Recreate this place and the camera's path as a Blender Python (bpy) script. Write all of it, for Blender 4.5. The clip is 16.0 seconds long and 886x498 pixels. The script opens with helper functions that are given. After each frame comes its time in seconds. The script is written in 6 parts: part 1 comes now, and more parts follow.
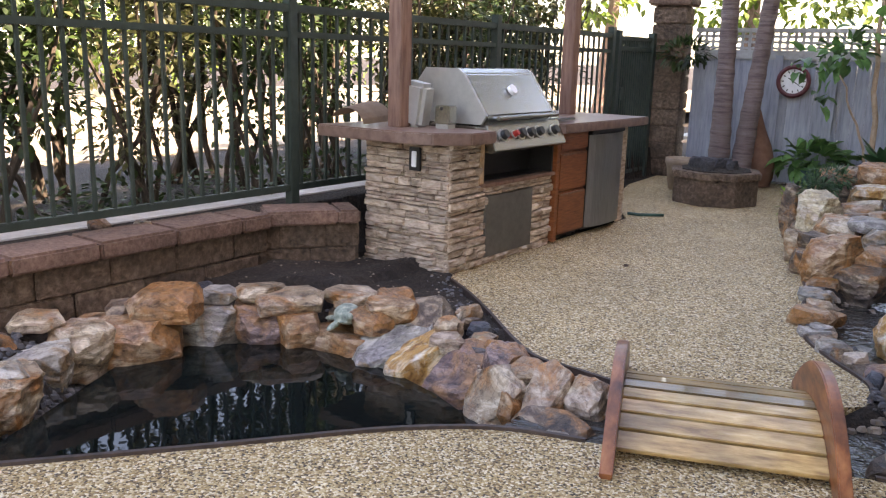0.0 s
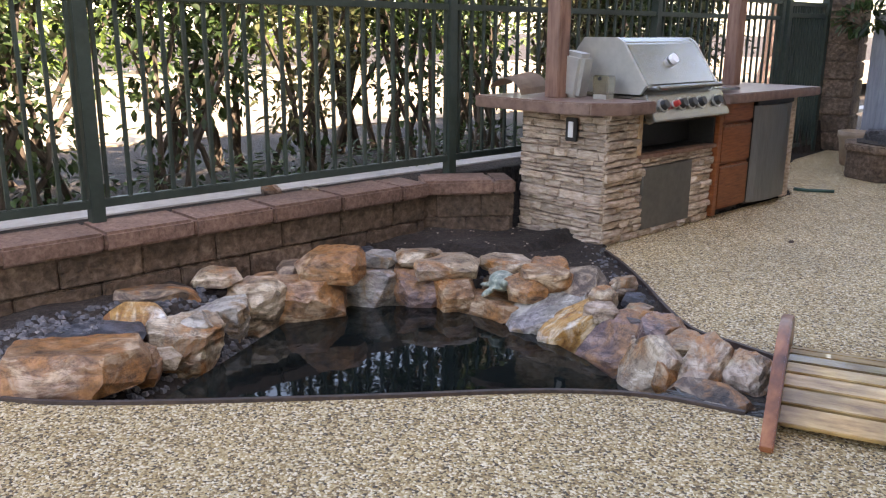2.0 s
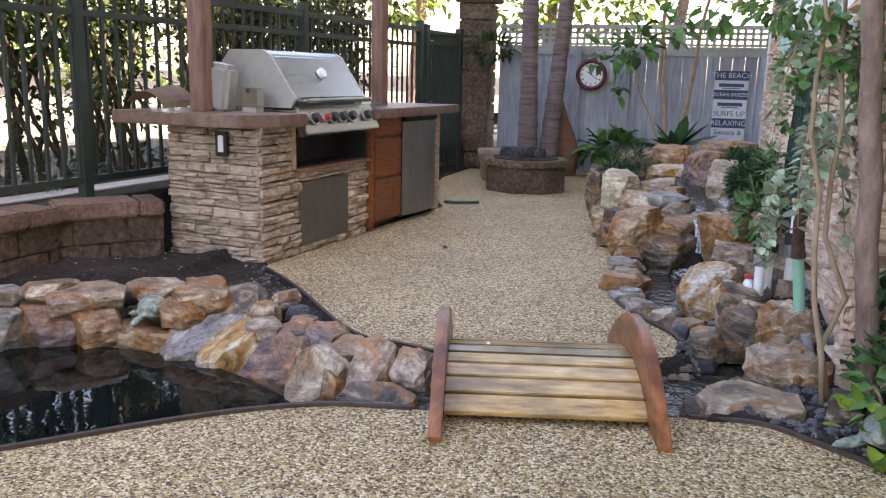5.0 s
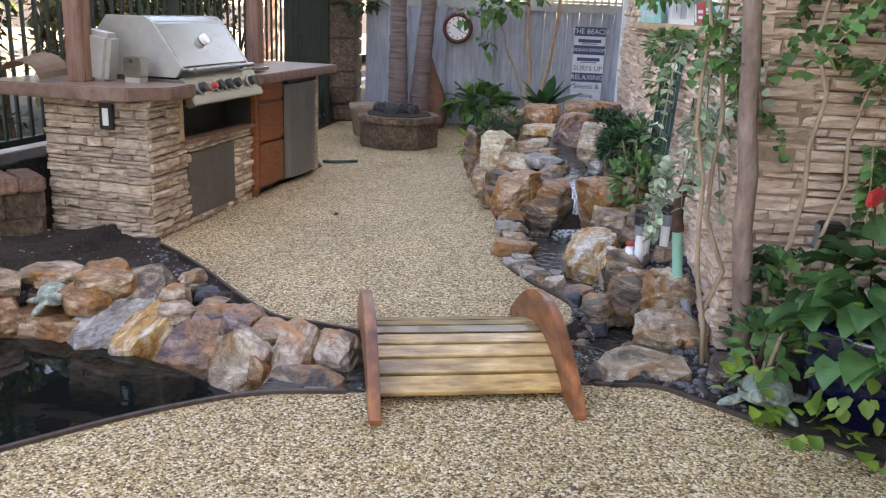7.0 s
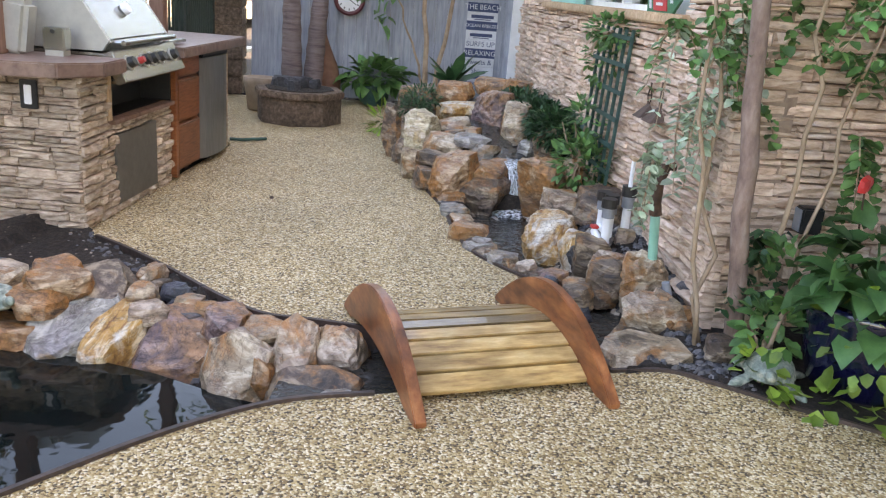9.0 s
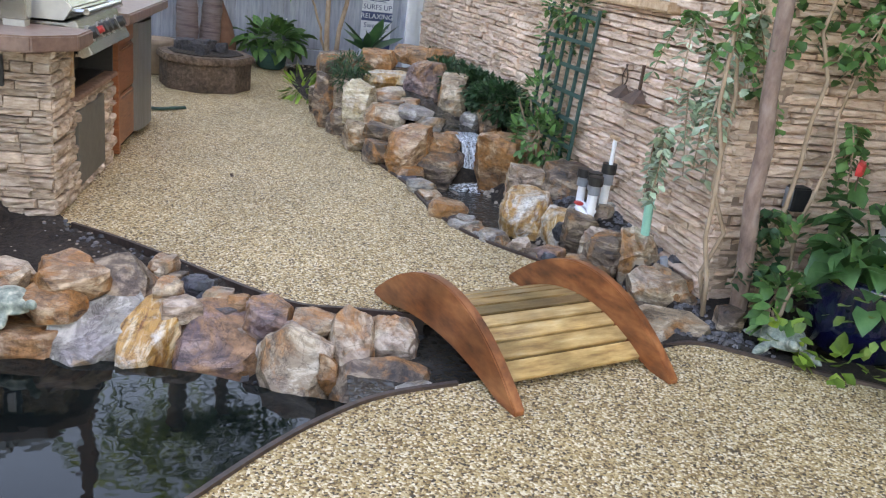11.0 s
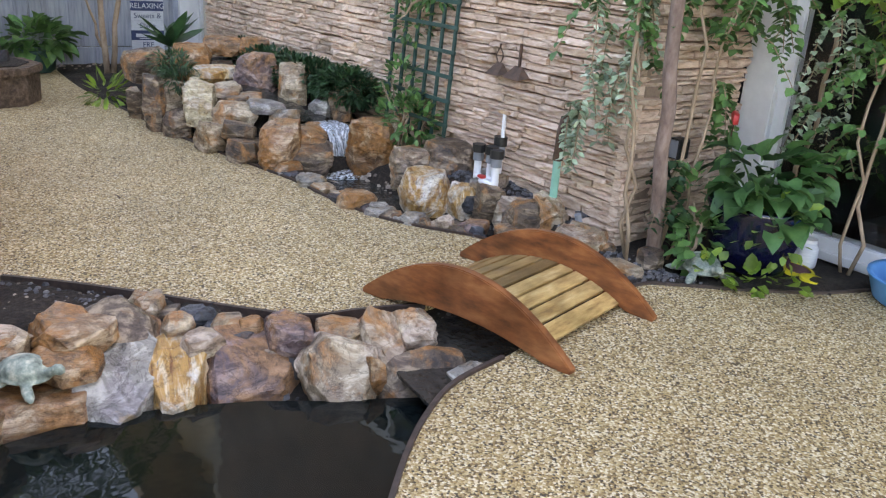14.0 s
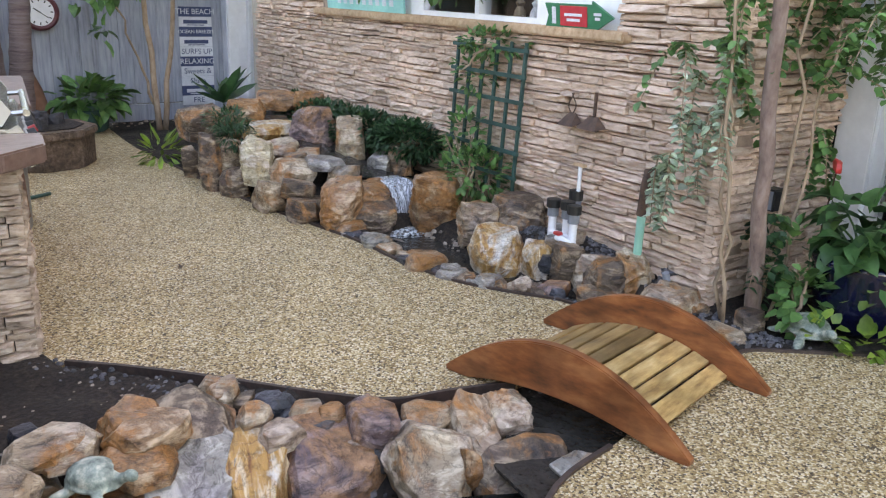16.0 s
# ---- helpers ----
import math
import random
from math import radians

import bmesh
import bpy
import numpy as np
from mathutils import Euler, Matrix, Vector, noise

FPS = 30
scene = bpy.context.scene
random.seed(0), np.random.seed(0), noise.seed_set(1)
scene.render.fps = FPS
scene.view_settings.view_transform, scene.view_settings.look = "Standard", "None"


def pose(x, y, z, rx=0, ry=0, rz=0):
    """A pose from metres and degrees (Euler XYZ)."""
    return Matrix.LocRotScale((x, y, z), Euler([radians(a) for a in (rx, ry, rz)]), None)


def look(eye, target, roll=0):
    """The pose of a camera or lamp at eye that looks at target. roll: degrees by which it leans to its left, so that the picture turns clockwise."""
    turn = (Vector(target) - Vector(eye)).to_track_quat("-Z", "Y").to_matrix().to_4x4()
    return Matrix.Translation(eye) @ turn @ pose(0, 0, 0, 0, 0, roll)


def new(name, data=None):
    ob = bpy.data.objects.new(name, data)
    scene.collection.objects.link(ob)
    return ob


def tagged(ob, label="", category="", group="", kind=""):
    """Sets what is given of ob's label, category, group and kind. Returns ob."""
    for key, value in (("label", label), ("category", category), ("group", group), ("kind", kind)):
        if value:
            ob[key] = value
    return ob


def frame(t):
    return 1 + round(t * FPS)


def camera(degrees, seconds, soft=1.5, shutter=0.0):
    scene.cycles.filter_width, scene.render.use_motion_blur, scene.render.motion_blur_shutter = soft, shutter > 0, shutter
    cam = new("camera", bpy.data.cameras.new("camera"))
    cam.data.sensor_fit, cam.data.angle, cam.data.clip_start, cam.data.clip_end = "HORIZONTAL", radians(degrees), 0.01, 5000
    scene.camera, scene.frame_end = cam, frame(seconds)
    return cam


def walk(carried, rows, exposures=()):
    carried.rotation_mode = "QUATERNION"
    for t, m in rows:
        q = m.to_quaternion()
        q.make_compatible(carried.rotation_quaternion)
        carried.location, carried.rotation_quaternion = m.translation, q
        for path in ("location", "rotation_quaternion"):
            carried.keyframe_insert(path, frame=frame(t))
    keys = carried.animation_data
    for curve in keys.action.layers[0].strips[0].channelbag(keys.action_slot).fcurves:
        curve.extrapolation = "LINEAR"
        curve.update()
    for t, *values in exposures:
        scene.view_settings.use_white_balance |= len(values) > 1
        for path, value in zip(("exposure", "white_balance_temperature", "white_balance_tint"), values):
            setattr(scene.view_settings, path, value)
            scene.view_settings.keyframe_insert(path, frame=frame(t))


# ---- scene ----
cam = camera(55.9, 16.0, soft=1.2)
METRES, EYE, TILT, LEAN, TURN = 4.22, 1.365, 0.0, 0.0, 14.8
ROWS = [
    (0.0, 0.0, 0.0, 0.0, 0.35, -12.88, -1.54),
    (0.5, -0.0025, -0.0109, -0.0022, 4.48, -12.7, -0.95),
    (1.0, -0.0056, -0.0169, -0.003, 7.68, -12.41, -0.77),
    (1.5, -0.0085, -0.0207, -0.0051, 9.84, -13.15, -0.73),
    (2.0, -0.009, -0.0184, -0.0068, 10.43, -14.66, -0.44),
    (2.5, -0.0154, -0.0094, -0.0179, 9.24, -14.96, 0.19),
    (3.0, -0.0159, 0.0041, -0.0355, 6.63, -13.88, 0.44),
    (3.5, -0.006, 0.0143, -0.0461, 0.57, -12.55, -0.37),
    (4.0, 0.0014, 0.0175, -0.0539, -4.84, -11.94, -0.73),
    (4.5, 0.0045, 0.0199, -0.0525, -8.83, -11.61, -0.78),
    (5.0, 0.0075, 0.0207, -0.0448, -12.21, -11.83, -1.31),
    (7.5, -0.0956, 0.0174, 0.0141, -24.87, -16.57, -3.2),
    (8.0, -0.1245, 0.0398, 0.0101, -27.43, -16.78, -4.23),
    (8.5, -0.1607, 0.0756, 0.0111, -30.41, -16.89, -4.13),
    (11.0, -0.3658, 0.2509, 0.0256, -44.8, -19.3, -6.62),
    (11.5, -0.4214, 0.2731, 0.0278, -48.59, -18.75, -6.08),
    (12.0, -0.4762, 0.2941, 0.0275, -52.04, -19.37, -6.31),
    (12.5, -0.5053, 0.3327, 0.0221, -54.76, -19.57, -6.35),
    (13.0, -0.5301, 0.3737, 0.0285, -57.84, -19.19, -5.88),
    (13.5, -0.5439, 0.4144, 0.0345, -61.82, -19.01, -5.83),
    (14.0, -0.562, 0.4577, 0.0385, -65.9, -19.58, -4.24),
    (14.5, -0.5717, 0.4823, 0.0413, -67.58, -19.8, -3.74),
    (15.0, -0.5563, 0.5013, 0.045, -67.53, -18.83, -3.36),
    (15.5, -0.5306, 0.5211, 0.0468, -66.1, -17.9, -2.6),
    (16.0, -0.5147, 0.5344, 0.0492, -63.81, -17.23, -2.04),
]
walk(cam, [(t, pose(0, 0, EYE, TILT, LEAN, TURN) @ pose(METRES * x, METRES * y, METRES * z, 90 + pitch, roll, yaw)) for t, x, y, z, yaw, pitch, roll in ROWS],
     exposures=((0.0, 2.92, 8700, 25), (3.0, 2.92, 8200, 22), (5.0, 2.92, 8700, 25), (8.5, 3.22, 9050, 21), (11.0, 3.28, 9050, 19), (16.0, 3.12, 9100, 20)))

# ---- light ----
SUN_ELEVATION, SUN_AZIMUTH = radians(50), radians(108)
world = bpy.data.worlds.new("world")
scene.world = world
world.use_nodes = True
wn = world.node_tree
sky = wn.nodes.new("ShaderNodeTexSky")
sky.sky_type, sky.sun_disc = "NISHITA", False
sky.sun_elevation, sky.sun_rotation = SUN_ELEVATION, SUN_AZIMUTH
wn.nodes["Background"].inputs[1].default_value = 0.15
wn.links.new(sky.outputs[0], wn.nodes["Background"].inputs[0])
sun_data = bpy.data.lights.new("sun", "SUN")
sun_data.energy, sun_data.angle, sun_data.color = 4.0, radians(0.5), (1.0, 0.95, 0.86)
sun = new("sun", sun_data)
sun_dir = Vector((math.sin(SUN_AZIMUTH) * math.cos(SUN_ELEVATION), math.cos(SUN_AZIMUTH) * math.cos(SUN_ELEVATION), math.sin(SUN_ELEVATION)))
sun.matrix_world = look(sun_dir * 30, (0, 0, 0))

# ---- materials ----


def surface(name, cols, scale=20.0, rough=0.7, bump=0.3, stretch=(1, 1, 1), metal=0.0, stain=0.25, stain_scale=2.0, cells=False,
            rand=0.0, island=0.0, fine=0.0, spec=0.5, detail=6.0, depth=0.01, coat=0.0, transmit=0.0):
    """Grain through a colour ramp, larger stains, random tone of each piece, and relief."""
    m = bpy.data.materials.new(name)
    m.use_nodes = True
    nt = m.node_tree
    N, L = nt.nodes.new, nt.links.new
    b = nt.nodes["Principled BSDF"]
    geo = N("ShaderNodeNewGeometry")
    mp = N("ShaderNodeMapping")
    mp.inputs["Scale"].default_value = [s * scale for s in stretch]
    L(geo.outputs["Position"], mp.inputs[0])
    if rand or island:
        info = N("ShaderNodeObjectInfo")
        shift = N("ShaderNodeVectorMath")
        shift.operation = "MULTIPLY_ADD"
        L((info.outputs["Random"] if rand else geo.outputs["Random Per Island"]), shift.inputs[0])
        shift.inputs[1].default_value = (37, 53, 71)
        L(mp.outputs[0], shift.inputs[2])
        vec = shift.outputs[0]
    else:
        vec = mp.outputs[0]
    if cells:
        tex = N("ShaderNodeTexVoronoi")
        tex.inputs["Scale"].default_value = 1.0
        L(vec, tex.inputs["Vector"])
        sep = N("ShaderNodeSeparateColor")
        L(tex.outputs["Color"], sep.inputs[0])
        val, height = sep.outputs[0], tex.outputs["Distance"]
    else:
        tex = N("ShaderNodeTexNoise")
        tex.inputs["Scale"].default_value, tex.inputs["Detail"].default_value, tex.inputs["Roughness"].default_value = 1.0, detail, 0.62
        L(vec, tex.inputs["Vector"])
        val = height = tex.outputs["Fac"]
    ramp = N("ShaderNodeValToRGB")
    el = ramp.color_ramp.elements
    lo, hi = (0.05, 0.95) if cells else (0.3, 0.7)
    while len(el) < len(cols):
        el.new(0.5)
    for i, c in enumerate(cols):
        el[i].position = lo + (hi - lo) * i / max(1, len(cols) - 1)
        el[i].color = (*c, 1)
    L(val, ramp.inputs[0])
    col = ramp.outputs[0]

    big = N("ShaderNodeTexNoise")
    big.inputs["Scale"].default_value, big.inputs["Detail"].default_value = stain_scale, 4
    L(geo.outputs["Position"], big.inputs["Vector"])
    rng = N("ShaderNodeMapRange")
    rng.inputs["From Min"].default_value, rng.inputs["From Max"].default_value = 0.3, 0.7
    rng.inputs["To Min"].default_value, rng.inputs["To Max"].default_value = 1 - stain, 1 + stain * 0.5
    L(big.outputs["Fac"], rng.inputs[0])
    fac = rng.outputs[0]
    amount = rand or island
    if amount:
        r2 = N("ShaderNodeMapRange")
        r2.inputs["To Min"].default_value, r2.inputs["To Max"].default_value = 1 - amount, 1 + amount
        L((info.outputs["Random"] if rand else geo.outputs["Random Per Island"]), r2.inputs[0])
        mul = N("ShaderNodeMath")
        mul.operation = "MULTIPLY"
        L(fac, mul.inputs[0]), L(r2.outputs[0], mul.inputs[1])
        fac = mul.outputs[0]
    sc = N("ShaderNodeVectorMath")
    sc.operation = "SCALE"
    L(col, sc.inputs[0]), L(fac, sc.inputs["Scale"])
    L(sc.outputs[0], b.inputs["Base Color"])
    b.inputs["Roughness"].default_value, b.inputs["Metallic"].default_value = rough, metal
    b.inputs["Specular IOR Level"].default_value = spec
    b.inputs["Coat Weight"].default_value = coat
    if bump:
        bp = N("ShaderNodeBump")
        bp.inputs["Strength"].default_value, bp.inputs["Distance"].default_value = bump, depth
        bp.invert = cells
        L(height, bp.inputs["Height"])
        L(bp.outputs[0], b.inputs["Normal"])
    if transmit:
        tr = N("ShaderNodeBsdfTranslucent")
        mix = N("ShaderNodeMixShader")
        mix.inputs[0].default_value = transmit
        L(sc.outputs[0], tr.inputs[0])
        L(b.outputs[0], mix.inputs[1]), L(tr.outputs[0], mix.inputs[2])
        L(mix.outputs[0], nt.nodes["Material Output"].inputs[0])
    return m


def glassy(name, colour, rough=0.02, ior=1.45):
    m = bpy.data.materials.new(name)
    m.use_nodes = True
    b = m.node_tree.nodes["Principled BSDF"]
    b.inputs["Base Color"].default_value = (*colour, 1)
    b.inputs["Transmission Weight"].default_value, b.inputs["Roughness"].default_value, b.inputs["IOR"].default_value = 1.0, rough, ior
    return m


def water_surface(name, deep, ripple, scale):
    """Dark pond water: a glossy skin with fine ripples over a dark body."""
    m = surface(name, [deep, [c * 1.6 for c in deep]], scale, 0.03, ripple, stain=0.3, depth=0.02, detail=2.0)
    m.node_tree.nodes["Principled BSDF"].inputs["IOR"].default_value = 1.33
    return m


M_PEBBLE = surface("pebble_aggregate", [(0.05, 0.03, 0.014), (0.27, 0.165, 0.062), (0.44, 0.3, 0.13), (0.56, 0.42, 0.22), (0.78, 0.68, 0.49)], 122, 0.6, 1.0, cells=True, stain=0.14, stain_scale=1.6, depth=0.006)
M_SOIL = surface("dark_soil", [(0.01, 0.007, 0.005), (0.026, 0.018, 0.013), (0.06, 0.042, 0.03)], 45, 0.95, 1.0, stain=0.5, stain_scale=3, depth=0.02)
M_CONCRETE = surface("pale_concrete", [(0.42, 0.41, 0.39), (0.56, 0.55, 0.52)], 12, 0.9, 0.2)
M_EDGE = surface("edging", [(0.03, 0.02, 0.016), (0.08, 0.05, 0.04)], 30, 0.6, 0.3)
M_BLOCK = surface("tan_block", [(0.057, 0.037, 0.025), (0.131, 0.086, 0.059), (0.221, 0.156, 0.115)], 26, 0.9, 0.9, stain=0.45, stain_scale=4, rand=0.18, depth=0.03)
M_CAP = surface("cap_block", [(0.108, 0.061, 0.045), (0.18, 0.106, 0.079), (0.252, 0.162, 0.122)], 40, 0.88, 0.6, stain=0.3, stain_scale=5, rand=0.15, depth=0.015)
M_LEDGE = surface("ledgestone", [(0.2, 0.14, 0.1), (0.42, 0.31, 0.23), (0.56, 0.44, 0.34), (0.66, 0.56, 0.46)], 14, 0.88, 0.8, stretch=(1, 1, 3.5), stain=0.2, rand=0.22, depth=0.02)
M_LEDGE_J = surface("ledgestone_far", [(0.2, 0.14, 0.1), (0.42, 0.31, 0.23), (0.56, 0.44, 0.34), (0.66, 0.56, 0.46)], 14, 0.88, 0.8, stretch=(1, 1, 3.5), stain=0.2, island=0.22, depth=0.02)
M_LEDGE_H = surface("house_ledgestone", [(0.38, 0.25, 0.175), (0.62, 0.44, 0.33), (0.74, 0.56, 0.44), (0.8, 0.66, 0.54)], 14, 0.88, 0.8, stretch=(1, 1, 3.5), stain=0.2, rand=0.14, depth=0.02)
M_LEDGE_HJ = surface("house_ledgestone_far", [(0.38, 0.25, 0.175), (0.62, 0.44, 0.33), (0.74, 0.56, 0.44), (0.8, 0.66, 0.54)], 14, 0.88, 0.8, stretch=(1, 1, 3.5), stain=0.2, island=0.14, depth=0.02)
M_MORTAR = surface("stone_joint", [(0.06, 0.042, 0.032), (0.12, 0.085, 0.065)], 30, 0.95, 0.4)
M_HJOINT = surface("house_stone_joint", [(0.26, 0.18, 0.135), (0.4, 0.29, 0.22)], 30, 0.95, 0.4)
M_COUNTER = surface("counter_tile", [(0.125, 0.07, 0.055), (0.195, 0.121, 0.094), (0.242, 0.156, 0.125)], 18, 0.38, 0.15, stain=0.2, rand=0.08)
M_STEEL = surface("stainless", [(0.36, 0.36, 0.34), (0.46, 0.46, 0.43)], 30, 0.27, 0.04, stretch=(0.2, 0.2, 6), metal=1.0, stain=0.1)
M_STEEL_W = surface("stainless_side", [(0.46, 0.46, 0.43), (0.54, 0.54, 0.5)], 20, 0.4, 0.03, metal=0.6, stain=0.08)
M_GREYPANEL = surface("grey_panel", [(0.12, 0.11, 0.095), (0.16, 0.15, 0.13)], 20, 0.5, 0.1, metal=0.3)
M_FRIDGE = surface("fridge_steel", [(0.2, 0.2, 0.2), (0.27, 0.27, 0.27)], 20, 0.4, 0.03, stretch=(5, 5, 0.3), metal=0.7, stain=0.1)
# black plastic parts, and the painted shade of the grill's open bay
M_BLACK = surface("black_plastic_and_shade", [(0.012, 0.012, 0.012), (0.025, 0.025, 0.025)], 40, 0.45, 0.1)
M_RED = surface("red_knob", [(0.5, 0.03, 0.03), (0.6, 0.05, 0.04)], 30, 0.4, 0.0)
M_CHERRY = surface("cherry_wood", [(0.133, 0.035, 0.012), (0.234, 0.07, 0.023), (0.296, 0.101, 0.039)], 9, 0.4, 0.15, stretch=(1, 1, 8), stain=0.25, rand=0.1)
M_POST = surface("post_wood", [(0.13, 0.065, 0.045), (0.22, 0.12, 0.085), (0.28, 0.165, 0.12)], 16, 0.75, 0.3, stretch=(2, 2, 0.25), stain=0.25)
M_FENCE = surface("green_metal", [(0.02, 0.034, 0.028), (0.035, 0.055, 0.046)], 20, 0.5, 0.1, stain=0.3)
M_BRIDGE = surface("bridge_side_wood", [(0.09, 0.026, 0.01), (0.26, 0.08, 0.026), (0.4, 0.15, 0.055)], 9, 0.42, 0.15, stretch=(2, 0.6, 2), stain=0.4, stain_scale=5, coat=0.15)
M_PLANK = surface("bridge_plank_wood", [(0.2, 0.11, 0.04), (0.33, 0.2, 0.075), (0.43, 0.28, 0.115), (0.52, 0.38, 0.2)], 7, 0.36, 0.25, stretch=(0.8, 4, 4), stain=0.45, stain_scale=5, rand=0.5, coat=0.3)
M_BOARD = surface("grey_fence_board", [(0.22, 0.24, 0.285), (0.32, 0.345, 0.395), (0.39, 0.415, 0.46)], 10, 0.85, 0.25, stretch=(3, 3, 0.3), stain=0.18, rand=0.08)
M_LATTICE = surface("lattice_paint", [(0.34, 0.34, 0.33), (0.44, 0.44, 0.42)], 20, 0.8, 0.1)
M_WHITE = surface("white_paint", [(0.74, 0.74, 0.74), (0.82, 0.82, 0.82)], 15, 0.45, 0.05, stain=0.08)
M_STUCCO = surface("stucco", [(0.5, 0.44, 0.36), (0.6, 0.53, 0.44)], 60, 0.9, 0.5)
M_SILL = surface("sandstone_sill", [(0.36, 0.22, 0.12), (0.5, 0.33, 0.2), (0.58, 0.42, 0.28)], 25, 0.85, 0.5, stain=0.25)
M_TRELLIS = surface("trellis_green", [(0.012, 0.05, 0.042), (0.03, 0.09, 0.075)], 20, 0.6, 0.2, stain=0.3)
M_BARK = surface("grey_bark", [(0.13, 0.085, 0.07), (0.24, 0.16, 0.13), (0.32, 0.24, 0.2)], 22, 0.9, 0.6, stretch=(1, 1, 0.4), stain=0.3, depth=0.02)
M_HBARK = surface("hedge_bark", [(0.04, 0.03, 0.022), (0.1, 0.075, 0.055)], 22, 0.9, 0.5, stretch=(1, 1, 0.4))
M_SAND = surface("sandy_lane", [(0.22, 0.17, 0.11), (0.34, 0.27, 0.18), (0.42, 0.36, 0.27)], 6, 0.95, 0.3, stain=0.4, stain_scale=0.6)
M_STEM = surface("pale_stem", [(0.24, 0.16, 0.1), (0.42, 0.31, 0.22)], 25, 0.85, 0.4, stretch=(1, 1, 0.4))
M_PALM = surface("palm_trunk", [(0.101, 0.068, 0.065), (0.18, 0.13, 0.122), (0.23, 0.18, 0.173)], 10, 0.9, 0.9, stretch=(0.4, 0.4, 3.5), stain=0.25, depth=0.03)
M_PVC = surface("white_pvc", [(0.75, 0.76, 0.78), (0.83, 0.84, 0.86)], 10, 0.35, 0.0, stain=0.08)
M_GREYPVC = surface("grey_pvc", [(0.2, 0.22, 0.25), (0.28, 0.3, 0.33)], 10, 0.4, 0.0)
M_GREENPVC = surface("pale_green_pipe", [(0.2, 0.5, 0.4), (0.28, 0.58, 0.47)], 10, 0.45, 0.05)
M_RUST = surface("rusty_iron", [(0.05, 0.03, 0.022), (0.13, 0.07, 0.045)], 30, 0.8, 0.4)
M_COBALT = surface("cobalt_glaze", [(0.003, 0.004, 0.022), (0.005, 0.007, 0.045)], 12, 0.12, 0.03, coat=0.5)
M_TERRA = surface("terracotta", [(0.156, 0.072, 0.045), (0.216, 0.108, 0.072)], 15, 0.8, 0.2, stain=0.3)
M_TANPOT = surface("tan_pot", [(0.28, 0.2, 0.14), (0.38, 0.28, 0.2)], 15, 0.8, 0.2)
M_BRONZE = surface("verdigris_bronze", [(0.1, 0.125, 0.106), (0.25, 0.3, 0.25), (0.575, 0.55, 0.438)], 35, 0.6, 0.4, stain=0.3, stain_scale=20)
M_YELLOW = surface("yellow_paint", [(0.6, 0.5, 0.02), (0.75, 0.64, 0.06)], 20, 0.5, 0.1)
M_MAROON = surface("maroon_paint", [(0.096, 0.018, 0.024), (0.144, 0.036, 0.042)], 20, 0.5, 0.1)
M_NAVY = surface("navy_board", [(0.03, 0.05, 0.12), (0.05, 0.075, 0.17)], 20, 0.6, 0.1)
M_SIGNWHITE = surface("whitewashed_board", [(0.55, 0.58, 0.62), (0.72, 0.74, 0.77)], 20, 0.6, 0.1, stretch=(1, 1, 5))
M_TEAL = surface("teal_board", [(0.2, 0.55, 0.5), (0.28, 0.65, 0.6)], 20, 0.6, 0.1)
M_SIGNGREEN = surface("sign_green", [(0.01, 0.14, 0.07), (0.02, 0.2, 0.1)], 20, 0.45, 0.05)
M_SIGNRED = surface("sign_red", [(0.5, 0.03, 0.04), (0.6, 0.05, 0.06)], 20, 0.45, 0.05)
M_SKYBLUE = surface("sky_blue_plastic", [(0.06, 0.3, 0.62), (0.09, 0.36, 0.7)], 8, 0.4, 0.03)
# near-black that carries the dimness of the rooms behind the glass
M_ROOM_SHADE = surface("room_shade", [(0.03, 0.03, 0.033), (0.05, 0.05, 0.05)], 4, 0.9, 0.0)
M_GRAVEL = surface("dark_gravel", [(0.03, 0.03, 0.035), (0.09, 0.09, 0.1), (0.2, 0.18, 0.17)], 20, 0.7, 0.3, island=0.6)
M_LITTER = surface("pale_pebbles", [(0.2, 0.15, 0.11), (0.36, 0.3, 0.25)], 20, 0.7, 0.3, island=0.5)
M_LAVA = surface("lava_rock", [(0.02, 0.02, 0.022), (0.08, 0.075, 0.08)], 40, 0.8, 0.9, depth=0.02)
M_GLASS = glassy("window_glass", (0.95, 0.97, 0.97))
M_BLUEGLASS = glassy("blue_glass", (0.01, 0.02, 0.7), 0.05)
M_POND = water_surface("pond_water", (0.0035, 0.006, 0.006), 0.05, 7)
M_STREAM = water_surface("stream_water", (0.03, 0.028, 0.025), 0.9, 17)
M_FOAM = surface("falling_water", [(0.3, 0.36, 0.42), (0.6, 0.66, 0.72), (0.9, 0.92, 0.94)], 30, 0.15, 0.5, stretch=(2.2, 2.2, 0.12), stain=0.1, depth=0.02)
M_SPRAY = surface("foam", [(0.3, 0.35, 0.38), (0.62, 0.67, 0.7), (0.92, 0.93, 0.94)], 40, 0.3, 0.8, stain=0.2, stain_scale=12, depth=0.02)


def thin_out(m, low, high):
    """Lets the surface break into strands where its grain is dark."""
    nt = m.node_tree
    ramp = next(n for n in nt.nodes if n.type == "VALTORGB")
    rng = nt.nodes.new("ShaderNodeMapRange")
    rng.inputs["From Min"].default_value, rng.inputs["From Max"].default_value = low, high
    nt.links.new(ramp.inputs[0].links[0].from_socket, rng.inputs[0])
    nt.links.new(rng.outputs[0], nt.nodes["Principled BSDF"].inputs["Alpha"])


thin_out(M_FOAM, 0.36, 0.6)
thin_out(M_SPRAY, 0.4, 0.58)


